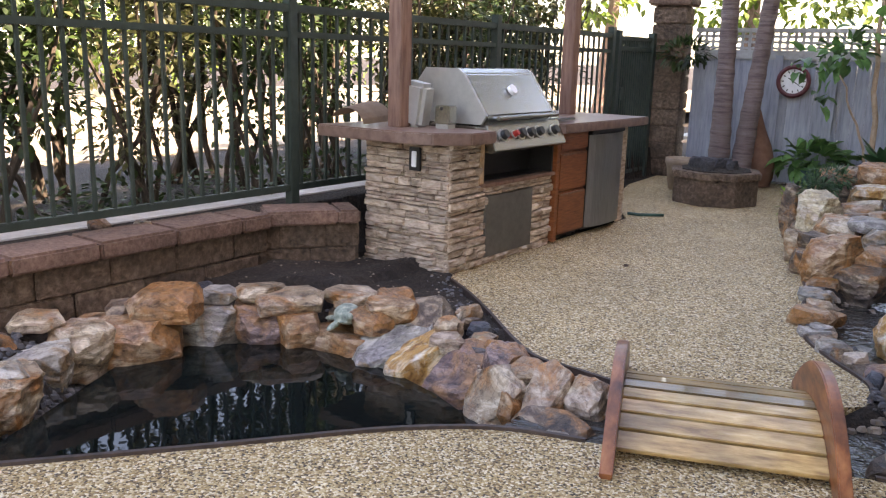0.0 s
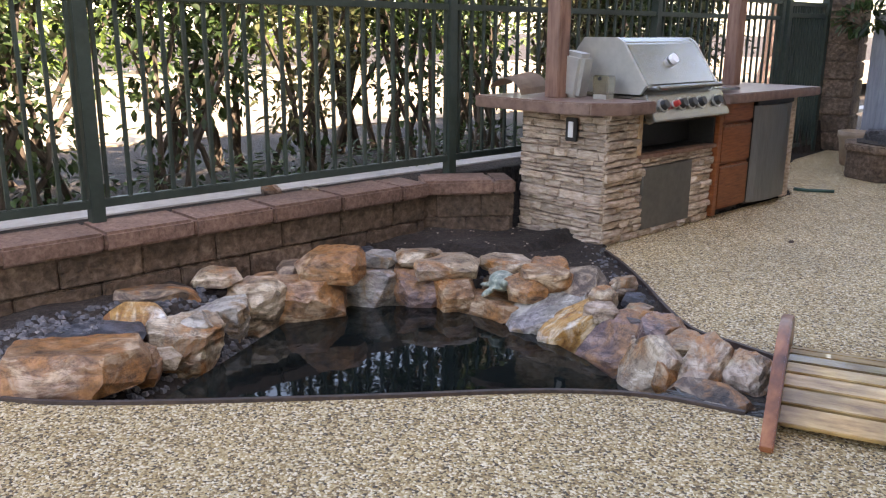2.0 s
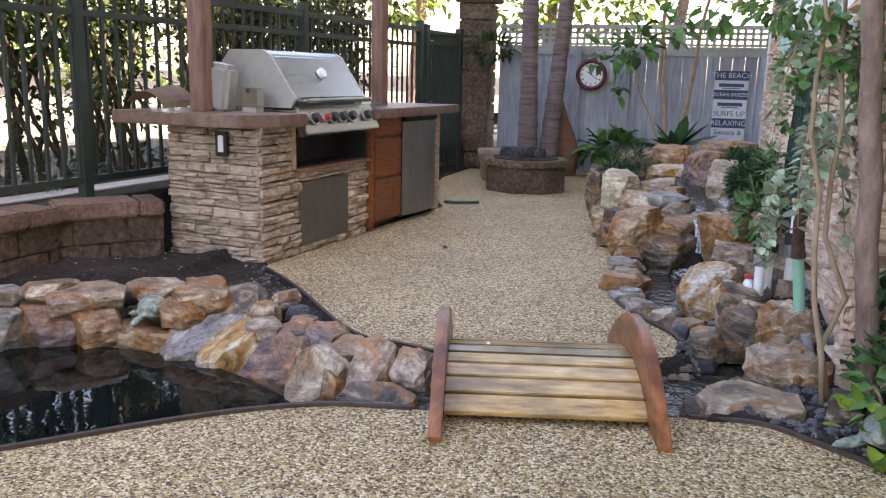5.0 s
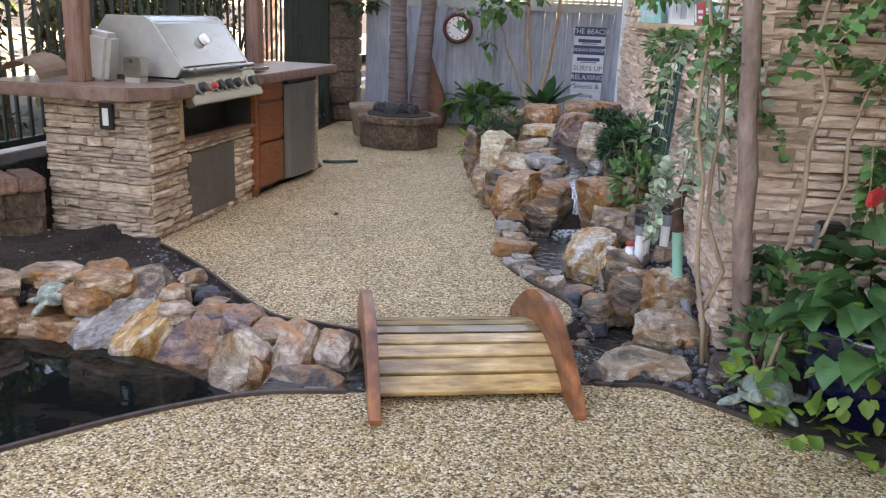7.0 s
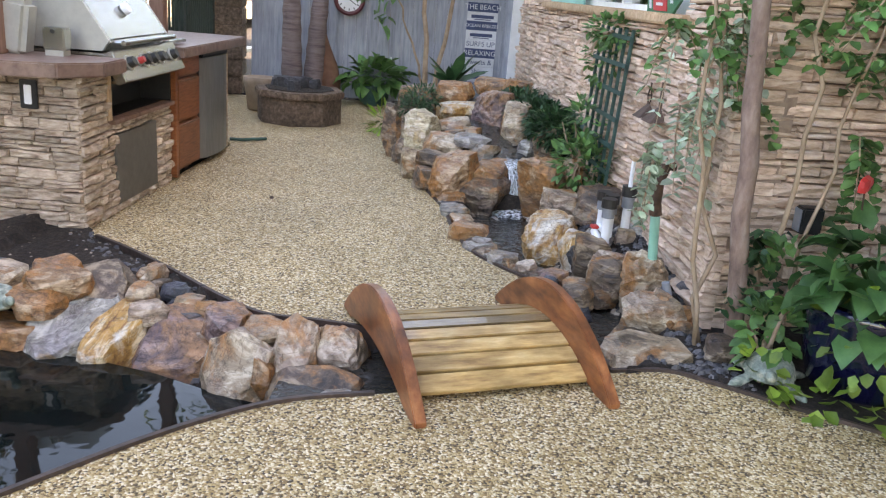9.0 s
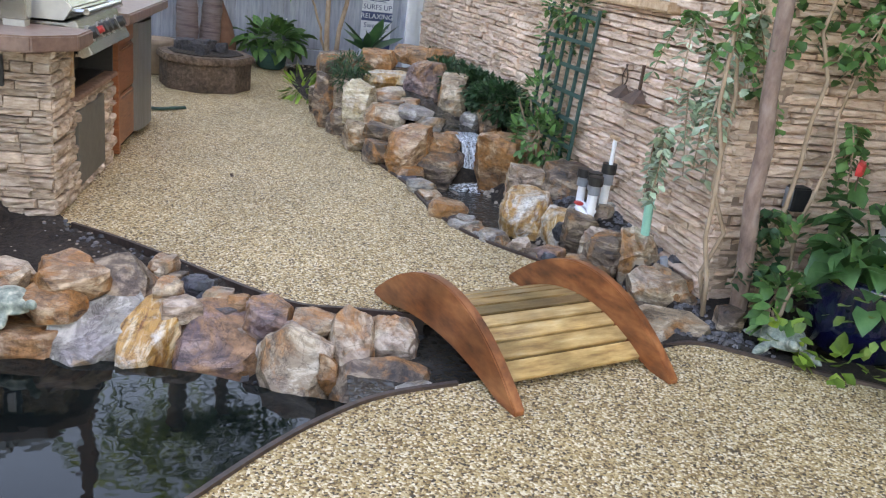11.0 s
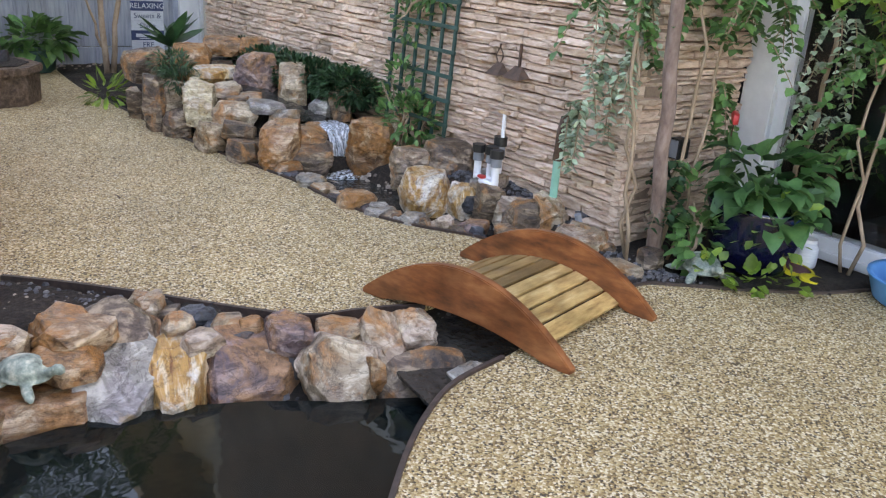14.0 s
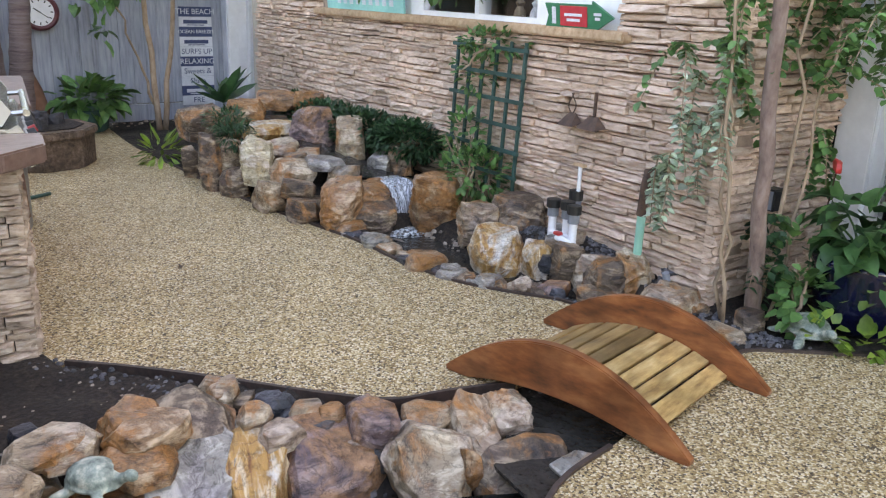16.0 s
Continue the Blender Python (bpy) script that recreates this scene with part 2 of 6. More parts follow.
def rock_mat(name, dark, mid, light, rust, amount, rough=0.38, stretch=(1, 1, 1)):
    """Split field stone: banded grain, rust-stained patches, dark pits and pale veins, turned differently in each stone."""
    m = bpy.data.materials.new(name)
    m.use_nodes = True
    nt = m.node_tree
    N, L = nt.nodes.new, nt.links.new
    b = nt.nodes["Principled BSDF"]
    tc, info = N("ShaderNodeTexCoord"), N("ShaderNodeObjectInfo")
    shift = N("ShaderNodeVectorMath")
    shift.operation = "MULTIPLY_ADD"
    L(info.outputs["Random"], shift.inputs[0])
    shift.inputs[1].default_value = (31, 47, 19)
    L(tc.outputs["Object"], shift.inputs[2])

    def tex(scale, detail, stretch3=(1, 1, 1), distort=0.0):
        mp = N("ShaderNodeMapping")
        mp.inputs["Scale"].default_value = stretch3
        L(shift.outputs[0], mp.inputs[0])
        t = N("ShaderNodeTexNoise")
        t.inputs["Scale"].default_value, t.inputs["Detail"].default_value = scale, detail
        t.inputs["Roughness"].default_value, t.inputs["Distortion"].default_value = 0.68, distort
        L(mp.outputs[0], t.inputs["Vector"])
        return t.outputs["Fac"]

    def ramp(value, stops):
        r = N("ShaderNodeValToRGB")
        el = r.color_ramp.elements
        while len(el) < len(stops):
            el.new(0.5)
        for e, (p, col) in zip(el, stops):
            e.position, e.color = p, (*col, 1)
        L(value, r.inputs[0])
        return r.outputs[0]

    def mix(fac, x, y, mode="MIX"):
        n = N("ShaderNodeMix")
        n.data_type, n.blend_type = "RGBA", mode
        L(fac, n.inputs[0]) if not isinstance(fac, float) else None
        if isinstance(fac, float):
            n.inputs[0].default_value = fac
        L(x, n.inputs[6])
        if isinstance(y, tuple):
            n.inputs[7].default_value = (*y, 1)
        else:
            L(y, n.inputs[7])
        return n.outputs[2]

    grain = tex(6.5, 12, (stretch[0], stretch[1], stretch[2] * 2.4), 0.7)
    base = ramp(grain, [(0.37, dark), (0.43, [v * 0.85 for v in mid]), (0.5, mid), (0.57, light), (0.65, [min(0.8, v * 1.2) for v in light])])
    patch = ramp(tex(4.5, 5, (1, 1, 1), 0.8), [(0.5 - amount * 0.22, (0, 0, 0)), (0.62 - amount * 0.22, (1, 1, 1))])
    rusty = ramp(tex(16, 6), [(0.3, [v * 0.35 for v in rust]), (0.5, rust), (0.7, [min(0.75, v * 1.5 + 0.04) for v in rust])])
    # broad bands of a cooler, purplish bed through the stone
    bands = ramp(tex(2.6, 3, (1.0, 1.0, 2.2), 0.5), [(0.5, (0, 0, 0)), (0.6, (0.5, 0.5, 0.5))])
    cool = ramp(grain, [(0.36, [v * 0.6 for v in dark]), (0.5, (mid[0] * 0.8, mid[1] * 0.72, mid[2] * 0.95)), (0.66, (light[0] * 0.85, light[1] * 0.8, light[2] * 0.98))])
    base = mix(bands, base, cool)
    col = mix(patch, base, rusty)
    pits = ramp(tex(26, 7), [(0.38, (0.12, 0.11, 0.1)), (0.49, (1, 1, 1))])
    col = mix(0.4, col, pits, "MULTIPLY")
    seams = ramp(tex(3.5, 7, (1.0, 1.0, 3.6), 0.8), [(0.485, (1, 1, 1)), (0.5, (0.3, 0.27, 0.25)), (0.515, (1, 1, 1))])
    col = mix(0.75, col, seams, "MULTIPLY")
    L(col, b.inputs["Base Color"])
    b.inputs["Roughness"].default_value = rough
    bp = N("ShaderNodeBump")
    bp.inputs["Strength"].default_value, bp.inputs["Distance"].default_value = 0.7, 0.016
    L(grain, bp.inputs["Height"])
    bp2 = N("ShaderNodeBump")
    bp2.inputs["Strength"].default_value, bp2.inputs["Distance"].default_value = 0.7, 0.008
    L(tex(40, 6), bp2.inputs["Height"])
    L(bp.outputs[0], bp2.inputs["Normal"])
    L(bp2.outputs[0], b.inputs["Normal"])
    return m


RUST = (0.33, 0.145, 0.047)
ROCKS = [
    rock_mat("rust_rock", (0.07, 0.035, 0.02), (0.28, 0.16, 0.085), (0.5, 0.36, 0.24), RUST, 0.36),
    rock_mat("tan_rock", (0.09, 0.06, 0.04), (0.34, 0.25, 0.165), (0.56, 0.46, 0.34), RUST, 0.0),
    rock_mat("grey_rock", (0.08, 0.075, 0.065), (0.26, 0.24, 0.21), (0.46, 0.43, 0.38), (0.3, 0.19, 0.1), -0.1),
    rock_mat("purple_rock", (0.045, 0.032, 0.034), (0.16, 0.105, 0.1), (0.32, 0.22, 0.19), (0.3, 0.15, 0.07), 0.2, stretch=(1, 2.6, 1)),
    rock_mat("brown_rock", (0.03, 0.02, 0.016), (0.12, 0.082, 0.055), (0.32, 0.24, 0.165), RUST, -0.05, 0.5),
    rock_mat("dark_slate", (0.015, 0.016, 0.02), (0.045, 0.05, 0.06), (0.1, 0.105, 0.12), (0.1, 0.06, 0.04), -0.3, 0.45),
    rock_mat("white_quartz_rock", (0.26, 0.18, 0.09), (0.58, 0.49, 0.33), (0.72, 0.66, 0.52), (0.4, 0.27, 0.1), -0.2),
    rock_mat("streaked_rock", (0.26, 0.1, 0.03), (0.5, 0.27, 0.08), (0.66, 0.52, 0.34), (0.66, 0.6, 0.52), 0.1, stretch=(3.2, 0.5, 0.5)),
]


def leafy(name, a, b, c, through_light=0.3):
    return surface(name, [a, b, c], 9, 0.45, 0.0, island=0.45, stain=0.3, stain_scale=2.5, transmit=through_light)


M_HEDGE = leafy("hedge_leaf", (0.016, 0.034, 0.01), (0.036, 0.07, 0.02), (0.075, 0.115, 0.03))
M_HEDGE2 = leafy("olive_leaf", (0.05, 0.055, 0.02), (0.1, 0.11, 0.045), (0.17, 0.16, 0.07))
M_GREEN = leafy("garden_leaf", (0.05, 0.13, 0.04), (0.09, 0.22, 0.065), (0.17, 0.32, 0.1))
M_DEEP = leafy("deep_green_leaf", (0.015, 0.055, 0.022), (0.03, 0.09, 0.035), (0.05, 0.13, 0.05))
M_BROAD = leafy("heart_leaf", (0.03, 0.1, 0.03), (0.055, 0.16, 0.05), (0.1, 0.23, 0.08))
M_SILVER = leafy("variegated_leaf", (0.14, 0.26, 0.13), (0.36, 0.46, 0.32), (0.62, 0.68, 0.55), 0.25)
M_LIME = leafy("lime_leaf", (0.1, 0.2, 0.03), (0.2, 0.33, 0.05), (0.32, 0.42, 0.08))
M_FAR = leafy("sunlit_leaf", (0.06, 0.12, 0.02), (0.14, 0.22, 0.04), (0.25, 0.33, 0.07), 0.4)

# ---- builders ----
RNG = random.Random(7)


def mesh_ob(name, bm, material, parent=None, smooth=False):
    me = bpy.data.meshes.new(name)
    bm.to_mesh(me)
    bm.free()
    if smooth:
        me.polygons.foreach_set("use_smooth", [True] * len(me.polygons))
    if material:
        me.materials.append(material)
    ob = new(name, me)
    if parent:
        ob.parent = parent
    return ob


def part(name, bm, material, parent, label="", smooth=False):
    ob = mesh_ob(name, bm, material, parent, smooth)
    return tagged(ob, label) if label else ob


def thing(name, label, category, m=None, group="", kind=""):
    ob = new(name)
    ob.empty_display_size = 0.1
    if m is not None:
        ob.matrix_world = m
    return tagged(ob, label, category, group, kind)


def single(name, bm, material, label, category, m=None, group="", kind="", smooth=False):
    ob = mesh_ob(name, bm, material, None, smooth)
    if m is not None:
        ob.matrix_world = m
    return tagged(ob, label, category, group, kind)


def box(x0, x1, y0, y1, z0, z1, bevel=0.0, bm=None, m=None):
    bm2 = bmesh.new()
    bmesh.ops.create_cube(bm2, size=1, matrix=Matrix.Translation(((x0 + x1) / 2, (y0 + y1) / 2, (z0 + z1) / 2)) @ Matrix.Diagonal((abs(x1 - x0), abs(y1 - y0), abs(z1 - z0), 1)))
    if bevel:
        bmesh.ops.bevel(bm2, geom=bm2.edges[:], offset=bevel, segments=2, affect="EDGES")
    if m is not None:
        bm2.transform(m)
    return join(bm, bm2)


def join(bm, other):
    if bm is None:
        return other
    me = bpy.data.meshes.new("tmp")
    other.to_mesh(me)
    other.free()
    bm.from_mesh(me)
    bpy.data.meshes.remove(me)
    return bm


def cyl(p, q, r0, r1=None, n=12, bm=None):
    """A round bar from p to q."""
    p, q = Vector(p), Vector(q)
    r1 = r0 if r1 is None else r1
    bm2 = bmesh.new()
    m = Matrix.Translation((p + q) / 2) @ (q - p).to_track_quat("Z", "Y").to_matrix().to_4x4()
    bmesh.ops.create_cone(bm2, cap_ends=True, segments=n, radius1=r0, radius2=r1, depth=(q - p).length, matrix=m)
    return join(bm, bm2)


def lathe(profile, n=24, bm=None, caps=True):
    """Turns a profile of (radius, height) round the z axis."""
    bm2 = bmesh.new()
    rings = [[bm2.verts.new((r * math.cos(2 * math.pi * i / n), r * math.sin(2 * math.pi * i / n), z)) for i in range(n)] for r, z in profile]
    for a, b in zip(rings, rings[1:]):
        for i in range(n):
            bm2.faces.new((a[i], a[(i + 1) % n], b[(i + 1) % n], b[i]))
    if caps:
        bm2.faces.new(rings[0][::-1])
        bm2.faces.new(rings[-1])
    return join(bm, bm2)


def tube(points, radii, n=8, bm=None):
    """A bent, tapering limb through the points."""
    bm2 = bm if bm is not None else bmesh.new()
    pts = [Vector(p) for p in points]
    rings = []
    for i, p in enumerate(pts):
        d = (pts[min(i + 1, len(pts) - 1)] - pts[max(i - 1, 0)]).normalized()
        a = d.orthogonal().normalized()
        if abs(d.z) > 0.3:
            a = (Vector((1, 0, 0)) - d * d.x).normalized()
        b = d.cross(a)
        rings.append([bm2.verts.new(p + (a * math.cos(2 * math.pi * k / n) + b * math.sin(2 * math.pi * k / n)) * radii[i]) for k in range(n)])
    for a, b in zip(rings, rings[1:]):
        for k in range(n):
            bm2.faces.new((a[k], a[(k + 1) % n], b[(k + 1) % n], b[k]))
    bm2.faces.new(rings[0][::-1]), bm2.faces.new(rings[-1])
    return bm2


def limb(p, q, r0, r1, wobble=0.04, steps=7, rng=RNG, n=8, bm=None):
    p, q = Vector(p), Vector(q)
    pts = [p.lerp(q, i / steps) + (Vector((rng.uniform(-1, 1), rng.uniform(-1, 1), 0)) * wobble if 0 < i < steps else Vector()) for i in range(steps + 1)]
    return tube(pts, [r0 + (r1 - r0) * i / steps for i in range(steps + 1)], n, bm), pts


def leaf_mesh(spots, size, width=0.55, droop=0.5, rng=RNG, heart=False):
    """Leaves, each a folded blade of six points, at (place, outward direction)."""
    verts, faces = [], []
    for p, d in spots:
        s = size * rng.uniform(0.65, 1.3)
        d = Vector(d) + Vector((rng.uniform(-1, 1), rng.uniform(-1, 1), rng.uniform(-1, 0.6))) * droop
        if d.length < 1e-3:
            d = Vector((0, 0, -1))
        d.normalize()
        side = d.cross(Vector((rng.uniform(-0.5, 0.5), rng.uniform(-0.5, 0.5), 1))).normalized()
        up = side.cross(d)
        w = s * width * 0.5
        p = Vector(p)
        k = len(verts)
        if heart:
            pts = [p, p + side * w * 0.8 - d * s * 0.12 + up * w * 0.2, p + side * w + d * s * 0.3 + up * w * 0.3, p + side * w * 0.55 + d * s * 0.72 + up * w * 0.1, p + d * s - up * w * 0.5,
                   p - side * w * 0.55 + d * s * 0.72 + up * w * 0.1, p - side * w + d * s * 0.3 + up * w * 0.3, p - side * w * 0.8 - d * s * 0.12 + up * w * 0.2, p + d * s * 0.45]
            verts += pts
            faces += [(k + 8, k + a, k + a + 1) for a in range(0, 7)] + [(k + 8, k + 7, k)]
        else:
            verts += [p, p + d * s * 0.35 + side * w + up * w * 0.25, p + d * s * 0.75 + side * w * 0.7, p + d * s - up * w * 0.3, p + d * s * 0.75 - side * w * 0.7, p + d * s * 0.35 - side * w + up * w * 0.25]
            faces += [(k, k + 1, k + 2, k + 3), (k, k + 3, k + 4, k + 5)]
    me = bpy.data.meshes.new("foliage")
    me.from_pydata([tuple(v) for v in verts], [], faces)
    me.update()
    return me


def foliage(name, spots, size, material, parent, width=0.55, droop=0.5, heart=False, rng=RNG, label=""):
    me = leaf_mesh(spots, size, width, droop, rng, heart)
    me.materials.append(material)
    me.polygons.foreach_set("use_smooth", [True] * len(me.polygons))
    ob = new(name, me)
    if parent:
        ob.parent = parent
    if label:
        tagged(ob, label)
    return ob


def cloud(c, r, n, rng=RNG):
    """Leaf places in an uneven ball round c, more of them near its skin."""
    out = []
    for _ in range(n):
        v = Vector((rng.gauss(0, 1), rng.gauss(0, 1), rng.gauss(0, 1))).normalized()
        k = rng.uniform(0.35, 1.0) ** 0.6
        out.append((Vector(c) + Vector((v.x * r[0], v.y * r[1], v.z * r[2])) * k, v))
    return out


def rock_bm(w, d, h, seed, rough=1.0):
    """A split field stone: an uneven many-sided block with broken corners, bedding ledges and chipped edges."""
    rng = random.Random(seed)
    bm = bmesh.new()
    n = rng.choice((5, 6, 6, 7, 8))
    a0 = rng.uniform(0, 6.28)
    lean = (rng.uniform(-0.12, 0.12), rng.uniform(-0.12, 0.12))
    slope = (rng.uniform(-0.22, 0.22), rng.uniform(-0.22, 0.22))
    for level, zz, s0, s1 in ((0, -0.5, 0.8, 1.0), (1, rng.uniform(-0.1, 0.2), 0.9, 1.06), (2, 0.5, 0.62, 0.95)):
        for i in range(n):
            a = a0 + 2 * math.pi * (i + rng.uniform(-0.3, 0.3)) / n
            c, sn = math.cos(a), math.sin(a)
            k = rng.uniform(s0, s1) / max(abs(c), abs(sn)) ** 0.8
            x, y = c * k * 0.5, sn * k * 0.5
            z = zz + (slope[0] * x + slope[1] * y + rng.uniform(-0.08, 0.04) if level == 2 else rng.uniform(-0.08, 0.08))
            bm.verts.new(((x + lean[0] * zz) * w, (y + lean[1] * zz) * d, z * h))
    hull = bmesh.ops.convex_hull(bm, input=bm.verts[:])
    bmesh.ops.delete(bm, geom=[e for e in hull["geom_interior"] if isinstance(e, bmesh.types.BMVert)], context="VERTS")
    for _ in range(rng.choice((1, 2, 3))):
        # a corner struck off
        nrm = Vector((rng.uniform(-1, 1), rng.uniform(-1, 1), rng.uniform(0.1, 1))).normalized()
        reach = max(v.co.dot(nrm) for v in bm.verts)
        cut = bmesh.ops.bisect_plane(bm, geom=bm.verts[:] + bm.edges[:] + bm.faces[:], plane_co=nrm * reach * rng.uniform(0.76, 0.92), plane_no=nrm, clear_outer=True)
        rim = [e for e in cut["geom_cut"] if isinstance(e, bmesh.types.BMEdge)]
        if len(rim) > 2:
            bmesh.ops.contextual_create(bm, geom=rim)
    bmesh.ops.dissolve_limit(bm, angle_limit=radians(9), verts=bm.verts[:], edges=bm.edges[:])
    bmesh.ops.bevel(bm, geom=bm.edges[:], offset=min(w, d, h) * 0.016, segments=1, affect="EDGES")
    for _ in range(3):
        bmesh.ops.triangulate(bm, faces=bm.faces[:])
        long_edges = [e for e in bm.edges if e.calc_length() > max(w, d, h) * 0.1]
        if long_edges:
            bmesh.ops.subdivide_edges(bm, edges=long_edges, cuts=1)
    bmesh.ops.triangulate(bm, faces=bm.faces[:])
    off = Vector((seed * 1.7, seed * 0.9, 0))
    amp = min(w, d, h) * 0.032 * rough
    bm.normal_update()
    bed = Vector((rng.uniform(-0.6, 0.6), rng.uniform(-0.6, 0.6), 1)).normalized()
    for v in bm.verts:
        p = v.co * 9 + off
        step = (v.co.dot(bed) * 20 + noise.noise(p * 0.4) * 1.5) % 1.0
        v.co += v.normal * amp * (0.45 * noise.noise(p * 0.6) + 0.35 * noise.noise(p * 3.1) + 1.3 * (step ** 4 - 0.3))
    return bm


SEED = [100]


def rock(x, y, z, w, d, h, rz=0, tilt=0, kind=0, label="", group=""):
    SEED[0] += 1
    grow = {"pond": 1.1, "fall": 1.12, "stream": 1.12}[group]
    w, d, h = w * grow, d * grow, h * (1 + (grow - 1) * 0.5)
    names = ["rust-orange", "tan and cream", "grey", "purple-brown", "dark brown", "dark slate", "pale cream quartz", "orange and white streaked"]
    where = {"pond": "rough boulder set in the pond rim", "fall": "rough boulder stacked in the waterfall mound", "stream": "rough stone edging the stream bed"}[group]
    return single("boulder", rock_bm(w, d, h, SEED[0]), ROCKS[kind], label or names[kind] + " " + where, "rock", pose(x, y, z, tilt, 0, rz), group={"pond": "boulders round the pond", "fall": "boulders of the waterfall", "stream": "stones along the stream"}[group])


def frame_at(p, d, z=0.0):
    """A frame at p whose x runs along d and y to its left."""
    d = Vector((d[0], d[1], 0)).normalized()
    return Matrix(((d.x, -d.y, 0, p[0]), (d.y, d.x, 0, p[1]), (0, 0, 1, z), (0, 0, 0, 1)))


# ---- plan ----
U = (0.371, 0.928)
ISLAND = frame_at((-1.30, 5.03), U)
FENCE = frame_at((-2.45, 5.2), U)
HOUSE = frame_at((1.47, 3.28), (0.252, 0.968))
SIDE = frame_at((1.47, 3.28), (0.968, -0.252))
DOOR = frame_at((2.43, 3.03), (-0.252, -0.968))
BACK = frame_at((1.2, 10.75), (0.968, -0.252))


def spline(points, steps=6):
    """A smooth line through the points."""
    pts = [Vector((*p, 0)) for p in points]
    out = []
    for i in range(len(pts) - 1):
        a, b, c, d = pts[max(0, i - 1)], pts[i], pts[i + 1], pts[min(len(pts) - 1, i + 2)]
        for k in range(steps):
            t = k / steps
            q = 0.5 * ((2 * b) + (c - a) * t + (2 * a - 5 * b + 4 * c - d) * t * t + (3 * b - 3 * c + d - a) * t ** 3)
            out.append((q.x, q.y))
    return out + [(pts[-1].x, pts[-1].y)]


POND_NEAR = spline([(-3.05, 1.72), (-2.7, 1.8), (-2.35, 1.93), (-1.55, 2.38), (-1.0, 2.71), (-0.69, 2.85), (-0.47, 2.9), (-0.2, 2.89)])
NEAR_RIGHT = spline([(0.78, 2.91), (1.02, 2.87), (1.17, 2.71), (1.37, 2.46), (1.65, 2.16), (1.93, 1.97), (2.1, 1.8)])
PATH_LEFT = spline([(-0.03, 3.45), (-0.3, 3.6), (-0.5, 3.7), (-0.66, 3.93), (-0.88, 4.35), (-1.07, 4.68), (-1.24, 4.93)])
PATH_RIGHT = spline([(1.9, 10.5), (1.5, 9.2), (1.28, 8.1), (1.08, 7.1), (1.0, 6.5), (0.94, 5.8), (0.9, 5.36), (0.8, 4.9), (0.77, 4.5), (0.83, 4.2), (0.95, 3.85), (0.9, 3.6)])
POND = [(x, y) for x, y in POND_NEAR if x > -2.5] + [(-0.3, 3.2), (-0.55, 3.15), (-0.72, 3.28), (-0.95, 3.5), (-1.2, 3.68), (-1.5, 3.82), (-1.95, 3.9), (-2.35, 3.7), (-2.52, 3.35), (-2.45, 2.7), (-2.42, 2.3)]
STREAM = [(-0.75, 2.86), (-0.2, 2.9), (0.4, 2.92), (0.9, 2.95), (1.2, 3.05), (1.3, 3.5), (1.25, 4.0), (1.3, 4.5), (1.5, 5.1), (1.6, 5.5), (1.15, 5.6), (0.98, 5.2), (0.86, 4.7), (0.88, 4.3), (1.0, 3.9), (0.95, 3.55), (0.5, 3.42), (0.0, 3.4), (-0.5, 3.2)]
NEAR_PATIO = POND_NEAR + NEAR_RIGHT + [(2.2, 1.2), (1.2, -5), (-6, -5), (-4.2, 1.0)]
FAR_PATIO = PATH_LEFT + [(-1.3, 5.1), (-0.7, 6.6), (-0.3, 7.6), (-0.5, 8.6), (-0.4, 9.8), (-0.1, 10.8), (1.0, 10.72)] + PATH_RIGHT + [(0.5, 3.42)]


def inside(poly, x, y):
    px, py = np.array([p[0] for p in poly]), np.array([p[1] for p in poly])
    r = np.zeros(x.shape, bool)
    d = np.full(x.shape, 1e9)
    for i in range(len(px)):
        x0, y0, x1, y1 = px[i - 1], py[i - 1], px[i], py[i]
        cross = (y0 > y) != (y1 > y)
        with np.errstate(divide="ignore", invalid="ignore"):
            at = (x1 - x0) * (y - y0) / (y1 - y0 if y1 != y0 else 1e-9) + x0
        r ^= cross & (x < at)
        t = np.clip(((x - x0) * (x1 - x0) + (y - y0) * (y1 - y0)) / ((x1 - x0) ** 2 + (y1 - y0) ** 2 + 1e-12), 0, 1)
        d = np.minimum(d, np.hypot(x - x0 - t * (x1 - x0), y - y0 - t * (y1 - y0)))
    return r, d


CHANNEL = [(1.6, 5.72, 0.235), (1.6, 6.05, 0.27), (1.63, 6.5, 0.31), (1.74, 7.0, 0.37), (1.95, 7.6, 0.46)]


def channel(x, y):
    """Distance from the upper stream's line, and its height there."""
    x, y = np.asarray(x, float), np.asarray(y, float)
    best, z = np.full(x.shape, 1e9), np.zeros(x.shape)
    for (x0, y0, z0), (x1, y1, z1) in zip(CHANNEL, CHANNEL[1:]):
        t = np.clip(((x - x0) * (x1 - x0) + (y - y0) * (y1 - y0)) / ((x1 - x0) ** 2 + (y1 - y0) ** 2), 0, 1)
        d = np.hypot(x - x0 - t * (x1 - x0), y - y0 - t * (y1 - y0))
        z = np.where(d < best, z0 + t * (z1 - z0), z)
        best = np.minimum(best, d)
    return best, z


